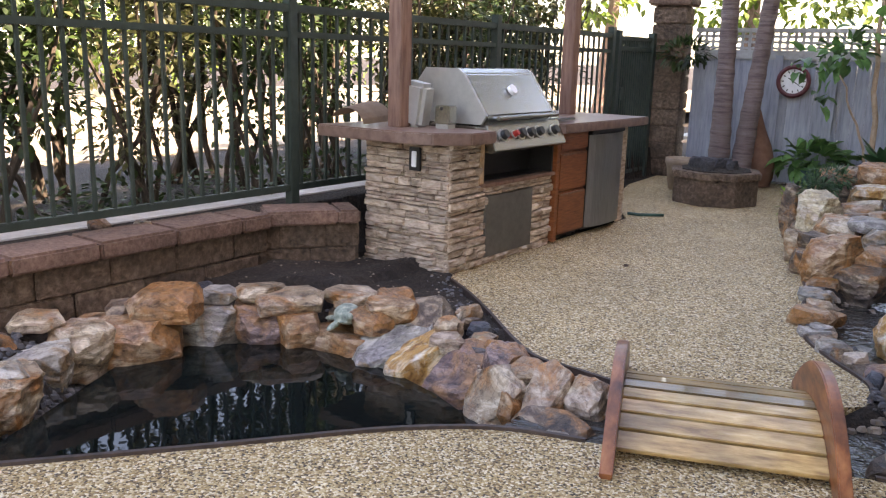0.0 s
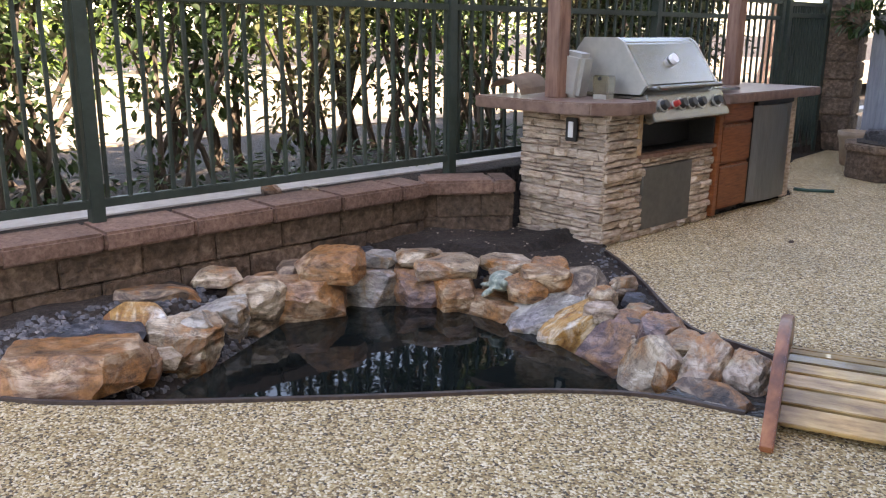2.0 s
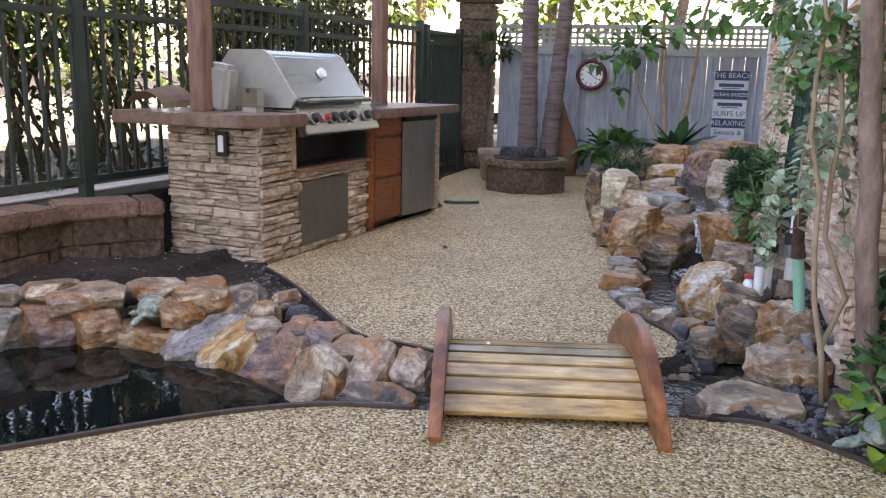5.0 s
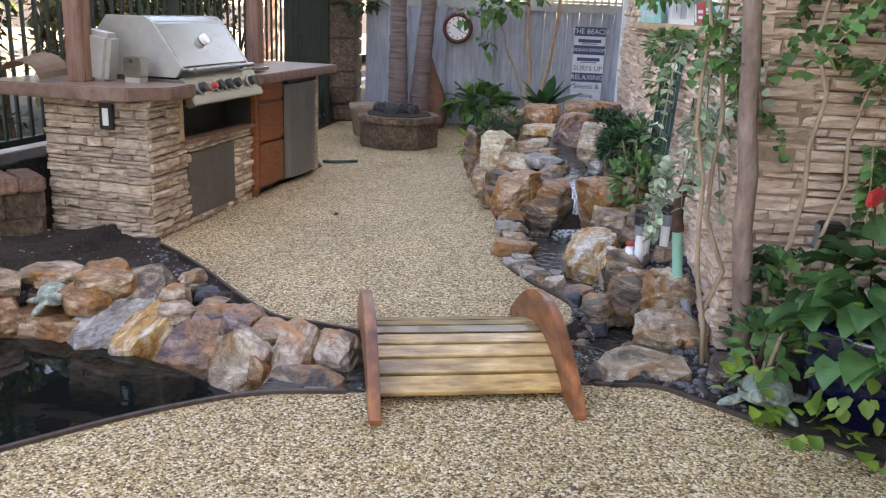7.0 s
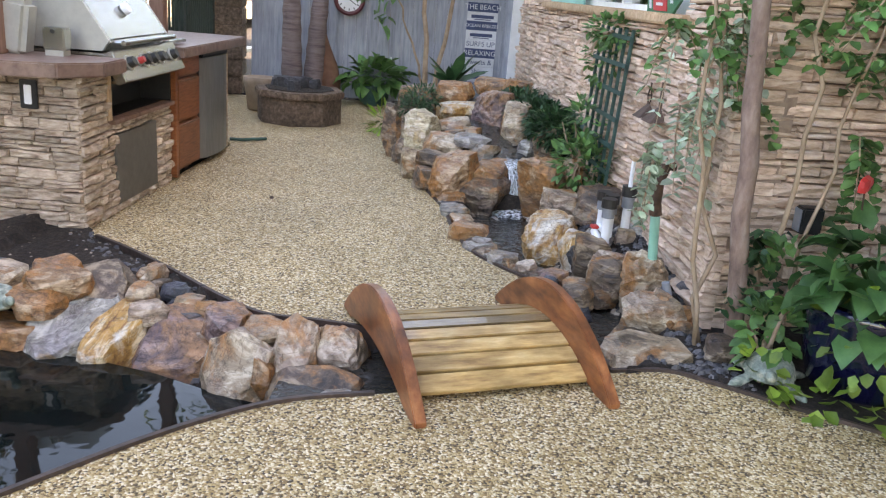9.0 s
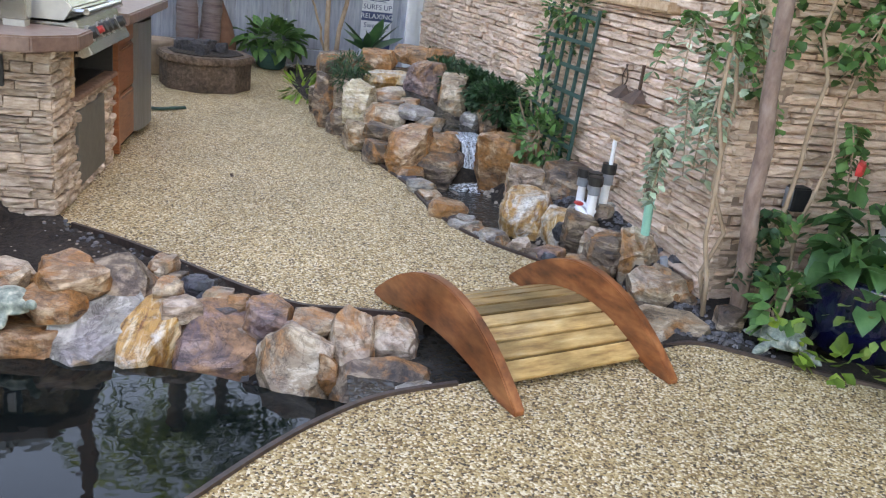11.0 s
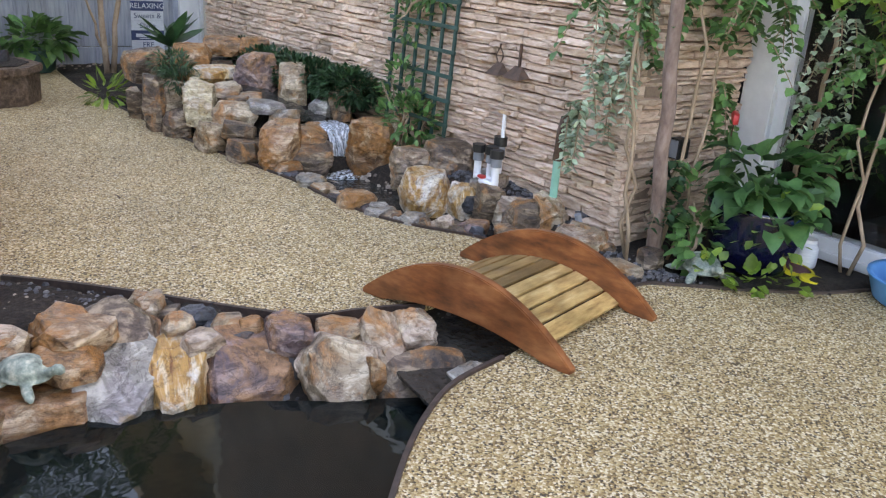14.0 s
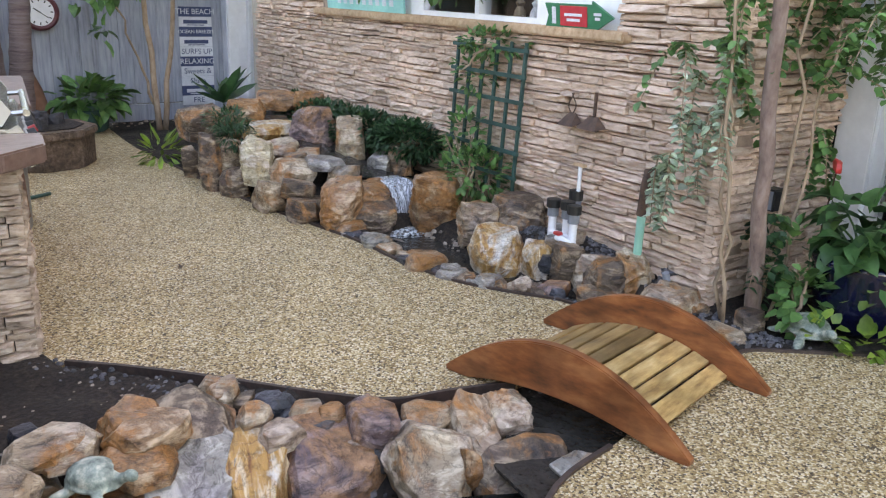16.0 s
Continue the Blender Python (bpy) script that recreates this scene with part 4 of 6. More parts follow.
bm.faces.new(lo[::-1]), bm.faces.new(hi), bm.faces.new((lo[0], hi[0], hi[-1], lo[-1]))
part("door", bm, M_FRIDGE, fridge, "bowed grey steel door")
part("top_grip", box(1.87, 2.47, -0.03, 0.03, 0.8, 0.84, 0.006), M_BLACK, fridge, "black grip strip")
for x in (1.92, 2.42):
    part("foot", cyl((x, 0.1, 0), (x, 0.1, 0.03), 0.02), M_BLACK, fridge)

# counter: two runs of thick mitred tile with a clipped corner
counter = thing("counter_top", "thick reddish-brown stone tile counter top on the island", "counter", ISLAND)


def plate(name, outline, z0, z1, material, parent, bevel=0.008, label=""):
    bm = bmesh.new()
    f = bm.faces.new([bm.verts.new((x, y, z0)) for x, y in outline])
    r = bmesh.ops.extrude_face_region(bm, geom=[f])
    bmesh.ops.translate(bm, verts=[v for v in r["geom"] if isinstance(v, bmesh.types.BMVert)], vec=(0, 0, z1 - z0))
    bmesh.ops.recalc_face_normals(bm, faces=bm.faces[:])
    if bevel:
        bmesh.ops.bevel(bm, geom=bm.edges[:], offset=bevel, segments=2, affect="EDGES")
    return part(name, bm, material, parent, label)


plate("slab_left", [(0.36, -0.11), (0.08, -0.11), (-0.12, 0.05), (-0.18, 0.3), (-0.18, 0.98), (0.36, 0.98)], 0.838, 0.915, M_COUNTER, counter)
plate("slab_right", [(1.3, -0.1), (2.78, -0.1), (2.78, 0.98), (1.3, 0.98)], 0.845, 0.915, M_COUNTER, counter)
plate("slab_back", [(0.362, 0.62), (1.298, 0.62), (1.298, 0.98), (0.362, 0.98)], 0.86, 0.913, M_COUNTER, counter)

# gas grill
grill = thing("gas_grill", "built-in stainless steel gas grill with closed hood", "grill", ISLAND)
part("firebox", box(0.38, 1.28, 0.02, 0.6, 0.78, 0.93, 0.006), M_STEEL, grill)
bm = bmesh.new()
pf = [(0.04, 0.94), (0.0, 1.0), (0.19, 1.27), (0.24, 1.3), (0.5, 1.3), (0.58, 1.2), (0.58, 0.94)]
a = [bm.verts.new((0.4, y, z)) for y, z in pf]
b = [bm.verts.new((1.26, y, z)) for y, z in pf]
for i in range(len(pf)):
    j = (i + 1) % len(pf)
    bm.faces.new((a[i], a[j], b[j], b[i]))
bm.faces.new(a[::-1]), bm.faces.new(b)
bmesh.ops.recalc_face_normals(bm, faces=bm.faces[:])
bmesh.ops.bevel(bm, geom=bm.edges[:], offset=0.012, segments=2, affect="EDGES")
hood = part("hood", bm, M_STEEL, grill)
for x in (0.385, 1.25):
    bm = bmesh.new()
    a = [bm.verts.new((x, y * 1.01, z + 0.003)) for y, z in pf]
    b = [bm.verts.new((x + 0.022, y * 1.01, z + 0.003)) for y, z in pf]
    for i in range(len(pf)):
        j = (i + 1) % len(pf)
        bm.faces.new((a[i], a[j], b[j], b[i]))
    bm.faces.new(a[::-1]), bm.faces.new(b)
    bmesh.ops.recalc_face_normals(bm, faces=bm.faces[:])
    part("hood_end", bm, M_STEEL_W, hood, "pale cast hood end")
part("hood_handle", cyl((0.44, -0.06, 0.99), (1.22, -0.06, 0.99), 0.016, n=12), M_STEEL, grill, "steel bar handle")
for x in (0.46, 1.2):
    part("handle_bracket", cyl((x, -0.06, 0.99), (x, 0.02, 0.985), 0.012, n=8), M_STEEL, grill)
part("thermometer", cyl((0.83, 0.1, 1.155), (0.83, 0.075, 1.172), 0.036, n=20), M_PVC, grill, "round dial thermometer")
panel_m = Matrix.Translation((0, -0.03, 0.86)) @ Matrix.Rotation(radians(-27), 4, "X")
part("control_panel", box(0.36, 1.3, -0.035, 0.03, -0.1, 0.085, 0.006, m=panel_m), M_STEEL, grill, "tilted steel control panel")
for k, x in enumerate((0.5, 0.64, 0.72, 0.84, 0.96, 1.17)):
    bm = cyl((x, -0.035, 0.0), (x, -0.075, 0.0), 0.035 if k != 1 else 0.022, 0.028 if k != 1 else 0.018, n=16)
    bm.transform(panel_m)
    kn = part("knob", bm, M_RED if k == 1 else M_BLACK, grill, "red igniter button" if k == 1 else "black control knob")
    bm = cyl((x, -0.0355, 0.0), (x, -0.042, 0.0), 0.045 if k != 1 else 0.028, n=16)
    bm.transform(panel_m)
    part("bezel", bm, M_STEEL_W, kn)
part("side_shelf_bar", box(1.3, 1.62, 0.0, 0.3, 0.93, 0.95, 0.004), M_STEEL, grill, "steel side burner lid")
part("drip_lip", box(0.38, 1.28, -0.05, 0.02, 0.765, 0.78, 0.003), M_STEEL, grill)
box_burner = thing("rotisserie_motor", "small steel motor box on a bracket beside the grill", "motor", ISLAND @ pose(0.24, 0.22, 0.915))
part("housing", box(-0.045, 0.045, -0.06, 0.06, 0.03, 0.15, 0.008), M_STEEL, box_burner)
part("bracket", box(-0.04, 0.04, -0.05, 0.05, 0.0, 0.03), M_STEEL_W, box_burner)
part("switch", cyl((-0.05, 0, 0.13), (-0.045, 0, 0.13), 0.012), M_BLACK, box_burner)
single("smoker_chute", box(-0.07, 0.07, -0.1, 0.1, 0.0, 0.3, 0.03, m=Matrix.Rotation(radians(9), 4, "X")), M_STEEL_W, "grey wedge-shaped steel box standing on the counter", "box", ISLAND @ pose(0.2, 0.46, 0.913))
# a curved clay tile leaning behind the post
bm = bmesh.new()
prof = [(0.17 * math.cos(math.pi * k / 12), 0.17 * math.sin(math.pi * k / 12)) for k in range(2, 12)]
r0 = [bm.verts.new((x, -0.16, z)) for x, z in prof]
r1 = [bm.verts.new((x * 0.8, 0.16, z * 0.8)) for x, z in prof]
for k in range(len(prof) - 1):
    bm.faces.new((r0[k], r0[k + 1], r1[k + 1], r1[k]))
bmesh.ops.solidify(bm, geom=bm.faces[:], thickness=0.015)
single("clay_tile", bm, M_TANPOT, "curved grey-brown clay roof tile lying on the counter", "tile", ISLAND @ pose(-0.02, 0.74, 0.9, 0, 0, 100))
for s, dpt in ((0.1, 0.5), (2.4, 0.5)):
    single("wooden_post", box(-0.055, 0.055, -0.055, 0.055, 0, 3.0, 0.006), M_POST, "square brown wooden pergola post on the counter", "post", ISLAND @ pose(s, dpt, 0.913), group="pergola posts")
single("pergola_beam", box(-0.3, 2.9, -0.08, 0.08, 3.0, 3.2, 0.01), M_POST, "brown wooden pergola beam", "beam", ISLAND @ pose(0, 0.5, 0.913))

# ---- arched footbridge ----
bridge = thing("garden_bridge", "small arched wooden garden bridge over the stream", "bridge", pose(-0.13, 2.62, 0))
LEN = 1.13


def arch(y, top):
    k = (y / LEN) * 2 - 1
    return 0.255 * (1 - k * k) if top else 0.065 * (1 - (k / 0.8) ** 2)


for x0 in (0.0, 0.745):
    bm = bmesh.new()
    top = [(LEN * i / 28, arch(LEN * i / 28, True) + (0.022 if i in (0, 28) else 0.022)) for i in range(29)]
    bot = [(LEN * i / 28, max(0.0, arch(LEN * i / 28, False))) for i in range(29)]
    A = [[bm.verts.new((x, y, z)) for y, z in top] for x in (x0, x0 + 0.045)]
    B = [[bm.verts.new((x, y, z)) for y, z in bot] for x in (x0, x0 + 0.045)]
    for i in range(28):
        bm.faces.new((A[0][i], A[0][i + 1], B[0][i + 1], B[0][i]))
        bm.faces.new((A[1][i + 1], A[1][i], B[1][i], B[1][i + 1]))
        bm.faces.new((A[0][i + 1], A[0][i], A[1][i], A[1][i + 1]))
        bm.faces.new((B[0][i], B[0][i + 1], B[1][i + 1], B[1][i]))
    bm.faces.new((A[0][0], B[0][0], B[1][0], A[1][0])), bm.faces.new((A[0][-1], A[1][-1], B[1][-1], B[0][-1]))
    bmesh.ops.recalc_face_normals(bm, faces=bm.faces[:])
    bmesh.ops.bevel(bm, geom=[e for e in bm.edges if e.is_manifold and e.calc_face_angle() > 1.0], offset=0.005, segments=2, affect="EDGES")
    part("side_panel", bm, M_BRIDGE, bridge, "varnished crescent-shaped side panel")
NP = 9
for i in range(NP):
    y = 0.17 + (LEN - 0.34) * (i + 0.5) / NP
    k = ((y - 0.17) / (LEN - 0.34)) * 2 - 1
    z = 0.035 + 0.105 * (1 - k * k)
    slope = -0.105 * 2 * k * 2 / (LEN - 0.34)
    m = Matrix.Translation((0, y, z)) @ Matrix.Rotation(math.atan(slope), 4, "X")
    wd = (LEN - 0.34) / NP * math.hypot(1, slope) / 2 - 0.0065
    part("plank", box(0.045, 0.745, -wd, wd, -0.02, 0.0, 0.003, m=m), M_PLANK, bridge)

# ---- boulders round the pond: x, y, z, width, depth, height, turn, tilt, kind ----
RIM_RIGHT_A = [
    (-1.27, 3.94, -0.15, 0.33, 0.48, 0.22, -36, 24, 2),
    (-1.09, 3.83, -0.15, 0.27, 0.44, 0.22, -30, 25, 7),
    (-0.83, 3.72, -0.17, 0.38, 0.41, 0.24, -23, 29, 3),
    (-0.61, 3.42, -0.13, 0.31, 0.34, 0.26, -38, 48, 1),
    (-0.54, 3.29, -0.11, 0.08, 0.15, 0.15, -24, 62, 0),
    (-0.41, 3.38, -0.08, 0.19, 0.29, 0.2, -30, 30, 1),
    (-0.52, 3.51, 0, 0.18, 0.18, 0.07, -28, 2, 1),
    (-0.22, 3.36, -0.07, 0.21, 0.21, 0.22, -29, 47, 1),
    (-0.65, 3.67, -0.04, 0.21, 0.26, 0.2, -26, 22, 3),
    (-0.97, 3.82, -0.01, 0.17, 0.13, 0.08, -14, 4, 1),
]
RIM_RIGHT_B = [
    (-1, 3.94, 0.03, 0.13, 0.1, 0.09, -14, 4, 1),
    (-0.84, 4.01, 0, 0.14, 0.1, 0.07, -36, 0, 5),
    (-0.8, 3.89, 0, 0.13, 0.1, 0.06, -12, 1, 1),
    (-0.73, 3.81, 0, 0.1, 0.1, 0.06, -15, -4, 0),
    (-1.14, 4.13, -0.04, 0.31, 0.28, 0.2, -18, 21, 4),
    (-1.36, 4.19, 0.03, 0.21, 0.2, 0.18, -16, 23, 0),
    (-1.43, 4.01, -0, 0.25, 0.22, 0.11, -13, 1, 0),
    (-1.59, 4.01, -0.14, 0.45, 0.3, 0.13, -25, -3, 0),
    (-1.6, 4.17, 0.05, 0.2, 0.2, 0.06, -17, 4, 1),
]
RIM_RIGHT_C = [
    (-0.37, 3.14, -0.12, 0.38, 0.22, 0.12, -32, 24, 4),
    (-0.32, 2.94, -0.05, 0.2, 0.12, 0.06, -33, -3, 2),
]
RIM_LEFT_A = [
    (-2.68, 2.12, 0.02, 0.54, 0.4, 0.16, 40, -4, 0),
    (-2.9, 2.34, 0.03, 0.54, 0.34, 0.06, 53, -4, 5),
    (-2.59, 2.39, -0.06, 0.14, 0.15, 0.13, 32, 4, 0),
    (-2.59, 2.51, -0.06, 0.15, 0.14, 0.09, 37, -3, 6),
    (-2.63, 2.66, -0.07, 0.37, 0.34, 0.22, 57, 4, 1),
    (-2.83, 2.61, 0.06, 0.29, 0.2, 0.06, 40, 5, 7),
    (-2.6, 2.72, 0.01, 0.18, 0.2, 0.09, 44, 2, 2),
    (-2.71, 3.04, -0.08, 0.27, 0.24, 0.2, 32, 4, 2),
    (-2.67, 3.26, -0.06, 0.31, 0.26, 0.23, 44, 5, 1),
    (-2.84, 3.18, 0.09, 0.24, 0.2, 0.08, 52, -2, 1),
]
RIM_LEFT_B = [
    (-2.99, 2.91, 0.05, 0.36, 0.24, 0.07, 41, -3, 4),
    (-2.58, 3.46, -0.06, 0.53, 0.34, 0.23, 26, -4, 0),
    (-2.42, 3.62, 0.11, 0.35, 0.26, 0.15, 27, 1, 0),
    (-2.32, 3.84, -0.08, 0.33, 0.28, 0.21, 17, 2, 2),
    (-2.06, 3.96, -0.07, 0.29, 0.26, 0.21, 22, -2, 3),
    (-2.09, 4.04, 0.08, 0.27, 0.24, 0.08, 36, 0, 1),
    (-2.31, 3.94, 0.07, 0.22, 0.2, 0.06, 24, 0, 2),
    (-2.65, 3.58, 0.06, 0.17, 0.2, 0.06, 41, -4, 4),
    (-1.85, 3.98, -0.09, 0.26, 0.26, 0.18, 39, -5, 0),
    (-1.92, 4.03, 0.05, 0.36, 0.24, 0.1, 33, 3, 1),
]
RIM_LEFT_C = [
    (-1.35, 4.08, 0.04, 0.28, 0.2, 0.13, 5, 3, 0),
    (-1.64, 4.21, 0.06, 0.3, 0.2, 0.07, 18, 1, 1),
]
for row in RIM_RIGHT_A + RIM_RIGHT_B + RIM_RIGHT_C + RIM_LEFT_A + RIM_LEFT_B + RIM_LEFT_C:
    rock(*row, group="pond")

# ---- waterfall mound and stream banks ----
MOUND_A = [
    (1.15, 6.75, 0.29, 0.23, 0.3, 0.31, -45, -5, 6),
    (1.17, 7.68, 0.12, 0.14, 0.11, 0.23, -37, 5, 4),
    (1.07, 7.24, 0.21, 0.18, 0.3, 0.43, -37, 3, 4),
    (1.18, 7.2, 0.27, 0.2, 0.3, 0.22, -17, 4, 1),
    (1.08, 6.96, 0.1, 0.21, 0.26, 0.2, -34, -1, 4),
    (0.99, 6.41, 0.1, 0.24, 0.28, 0.2, -31, 3, 1),
    (0.99, 6.04, 0.07, 0.23, 0.28, 0.15, -44, 2, 4),
    (1.23, 6.45, 0.23, 0.29, 0.3, 0.17, -25, 4, 1),
    (1.08, 6.2, 0.18, 0.24, 0.25, 0.1, -46, 4, 4),
    (1.09, 5.74, 0.14, 0.27, 0.32, 0.34, -47, 8, 0),
]
MOUND_B = [
    (1.36, 5.75, 0.13, 0.24, 0.3, 0.25, -34, 4, 0),
    (1.28, 5.64, 0.05, 0.3, 0.3, 0.21, -42, 4, 4),
    (1.7, 5.85, 0.19, 0.29, 0.28, 0.06, -38, -2, 4),
    (1.62, 5.36, 0.14, 0.32, 0.28, 0.42, -47, 14, 0),
    (1.8, 5.32, 0.16, 0.24, 0.26, 0.4, -55, -4, 1),
    (1.54, 4.9, 0.12, 0.28, 0.26, 0.24, -39, 5, 1),
    (1.69, 4.69, 0.2, 0.36, 0.3, 0.21, -56, -5, 4),
    (1.3, 4.56, 0.06, 0.32, 0.34, 0.24, -31, 0, 7),
    (1.33, 4.29, 0.06, 0.17, 0.22, 0.19, -50, -3, 7),
    (1.73, 4.36, 0.14, 0.2, 0.2, 0.07, -62, 4, 2),
]
MOUND_TOP_A = [
    (1.85, 6.9, 0.42, 0.39, 0.25, 0.38, -48, 0, 3),
    (1.87, 6.5, 0.38, 0.22, 0.24, 0.38, -28, -8, 1),
    (1.67, 7.3, 0.39, 0.43, 0.36, 0.13, -26, 4, 7),
    (1.47, 6.9, 0.31, 0.34, 0.3, 0.14, -29, 3, 1),
    (1.74, 7.7, 0.49, 0.33, 0.3, 0.2, -42, -1, 0),
    (2.17, 7.8, 0.56, 0.35, 0.26, 0.14, -43, 3, 0),
    (2.29, 7.5, 0.57, 0.27, 0.26, 0.17, -41, 0, 0),
    (1.51, 8, 0.39, 0.4, 0.34, 0.25, -15, 4, 4),
    (1.43, 6.3, 0.31, 0.27, 0.3, 0.08, -22, 0, 2),
    (1.82, 6.1, 0.28, 0.2, 0.26, 0.15, -39, 2, 2),
]
MOUND_TOP_B = [
    (1.92, 6, 0.32, 0.18, 0.26, 0.22, -40, -2, 4),
    (1.45, 6.12, 0.24, 0.22, 0.24, 0.13, -40, -4, 2),
    (1.5, 6.6, 0.3, 0.18, 0.24, 0.12, -38, 5, 1),
    (1.38, 6.6, 0.27, 0.21, 0.26, 0.13, -20, 1, 4),
]
BANK_A = [
    (1.24, 3.75, 0.06, 0.26, 0.2, 0.25, -26, -2, 4),
    (1.39, 3.67, 0.08, 0.23, 0.24, 0.25, -40, -2, 1),
    (1.28, 3.4, 0.03, 0.26, 0.26, 0.15, -21, 4, 1),
    (1.06, 3.73, 0.01, 0.15, 0.18, 0.11, -27, 3, 4),
    (1.03, 3.96, 0.02, 0.15, 0.14, 0.08, -14, 2, 3),
    (1.03, 3.64, -0.05, 0.11, 0.14, 0.06, -19, 3, 5),
    (1.06, 3.08, -0.02, 0.36, 0.3, 0.09, -32, 2, 1),
    (1.2, 3.42, -0.03, 0.15, 0.16, 0.06, -34, 0, 0),
    (0.88, 3.12, -0.05, 0.14, 0.16, 0.06, -17, 2, 4),
    (0.94, 4.11, 0.03, 0.11, 0.1, 0.06, -26, 4, 1),
]
BANK_B = [
    (1.31, 4.06, 0.06, 0.2, 0.18, 0.3, -20, 6, 4),
    (1.34, 3.9, 0.05, 0.25, 0.22, 0.22, -35, -6, 1),
    (1.12, 3.3, -0.06, 0.22, 0.2, 0.1, 20, 3, 4),
    (0.87, 4.3, 0.02, 0.14, 0.12, 0.07, -14, 1, 2),
    (0.86, 4.56, 0.02, 0.12, 0.12, 0.06, -31, 0, 2),
    (0.84, 4.75, 0.04, 0.22, 0.18, 0.1, -23, 2, 0),
    (0.93, 5.25, 0.03, 0.18, 0.14, 0.08, -17, 3, 2),
    (1.03, 5.6, 0.03, 0.18, 0.16, 0.08, -12, 3, 1),
    (0.98, 4.95, -0.01, 0.14, 0.12, 0.06, -22, 1, 0),
]
for row in MOUND_A + MOUND_B + MOUND_TOP_A + MOUND_TOP_B:
    rock(*row, group="fall")
for row in BANK_A + BANK_B:
    rock(*row, group="stream")

# smaller stones that chock the gaps
rg = random.Random(41)
for k in range(46):
    x, y = PATH_RIGHT[min(len(PATH_RIGHT) - 1, int(rg.uniform(14, 36)))]
    x, y = x + rg.uniform(0.12, 0.85), y + rg.uniform(-0.15, 0.15)
    if 1.3 < x < 1.72 and y < 6.2 or channel(x, y)[0] < 0.22:
        continue
    z = float(heights(np.array([x]), np.array([y]))[0])
    s = rg.uniform(0.09, 0.19)
    rock(x, y, z + s * 0.2, s, s * rg.uniform(0.6, 1), s * rg.uniform(0.5, 0.9), rg.uniform(0, 180), rg.uniform(-12, 12), rg.choice((0, 1, 1, 2, 4, 4)), group="fall")
for k in range(84):
    x, y = PATH_LEFT[int(rg.uniform(4, 24))] if k % 2 else (rg.uniform(-2.9, -1.3), 4.1 + rg.uniform(-0.05, 0.3))
    x, y = x - rg.uniform(0.06, 0.3), y - rg.uniform(0.0, 0.12)
    if inside(POND, np.array([x]), np.array([y]))[0][0] or (x < -2.4 and y > 4.2):
        continue
    s = rg.uniform(0.06, 0.15)
    z = float(heights(np.array([x]), np.array([y]))[0])
    rock(x, y, z + s * 0.25, s, s * rg.uniform(0.6, 1), s * 0.6, rg.uniform(0, 180), 0, rg.choice((0, 1, 2, 4, 5, 5)), group="pond")
for k in range(34):
    x, y = rg.uniform(0.9, 1.55), rg.uniform(2.95, 5.2)
    if not inside(FAR_PATIO, np.array([x]), np.array([y]))[0][0] and y < 4.75:
        s = rg.uniform(0.06, 0.15)
        z = float(heights(np.array([x]), np.array([y]))[0])
        rock(x, y, z + s * 0.25, s, s * rg.uniform(0.6, 1), s * 0.7, rg.uniform(0, 180), 0, rg.choice((0, 1, 2, 4, 4, 5)), group="stream")

for k in range(26):
    i = 30 + int(k * (len(PATH_RIGHT) - 37) / 26)
    x, y = PATH_RIGHT[i]
    s = rg.uniform(0.1, 0.19)
    rock(x + rg.uniform(0.05, 0.1), y + rg.uniform(-0.05, 0.05), -0.015 + rg.uniform(-0.01, 0.02), s, s * rg.uniform(0.55, 0.8), rg.uniform(0.05, 0.09), rg.uniform(50, 100), rg.uniform(-8, 8), rg.choice((0, 1, 2, 4, 5, 5)), group="stream")

# falling water: a bent sheet over the lip, and foam where it lands
bm = bmesh.new()
cols = 14
pathz = [(5.86, 0.25), (5.74, 0.245), (5.67, 0.215), (5.63, 0.14), (5.605, 0.03), (5.59, -0.075)]
rows = []
for j, (y, z) in enumerate(pathz):
    rows.append([bm.verts.new((1.47 + 0.21 * i / (cols - 1), y - 0.05 * i / cols + 0.006 * math.sin(i * 1.9 + j * 0.3) + 0.004 * math.sin(i * 4.7), z)) for i in range(cols)])
for a, b in zip(rows, rows[1:]):
    for i in range(cols - 1):
        bm.faces.new((a[i], a[i + 1], b[i + 1], b[i]))
fall = single("waterfall", bm, M_FOAM, "thin white sheet of water falling over a rock lip", "waterfall", smooth=True)
sol = fall.modifiers.new("solid", "SOLIDIFY")
sol.thickness = 0.012
bm = bmesh.new()
bmesh.ops.create_icosphere(bm, subdivisions=4, radius=1)
for v in bm.verts:
    v.co *= 1 + 0.25 * noise.noise(v.co * 3)
    v.co = Vector((v.co.x * 0.22, v.co.y * 0.17, v.co.z * 0.03))
single("foam", bm, M_SPRAY, "white foam where the waterfall meets the stream", "foam", pose(1.53, 5.52, -0.066, 0, 0, 10), smooth=True)
bm = bmesh.new()
rows = []
for k in range(41):
    t = k / 40 * (len(CHANNEL) - 1)
    a, b = Vector(CHANNEL[min(int(t), len(CHANNEL) - 2)]), Vector(CHANNEL[min(int(t), len(CHANNEL) - 2) + 1])
    c = a.lerp(b, t - min(int(t), len(CHANNEL) - 2))
    rows.append([bm.verts.new((c.x + u * (0.13 + 0.02 * math.sin(k * 1.3)), c.y, c.z + 0.008 * math.sin(k * 2.1 + u * 3))) for u in (-1, -0.5, 0, 0.5, 1)])
for a, b in zip(rows, rows[1:]):
    for i in range(4):
        bm.faces.new((a[i], a[i + 1], b[i + 1], b[i]))
single("water_upper", bm, M_STREAM, "upper trickle of stream water between boulders", "water", kind="structure", smooth=True)


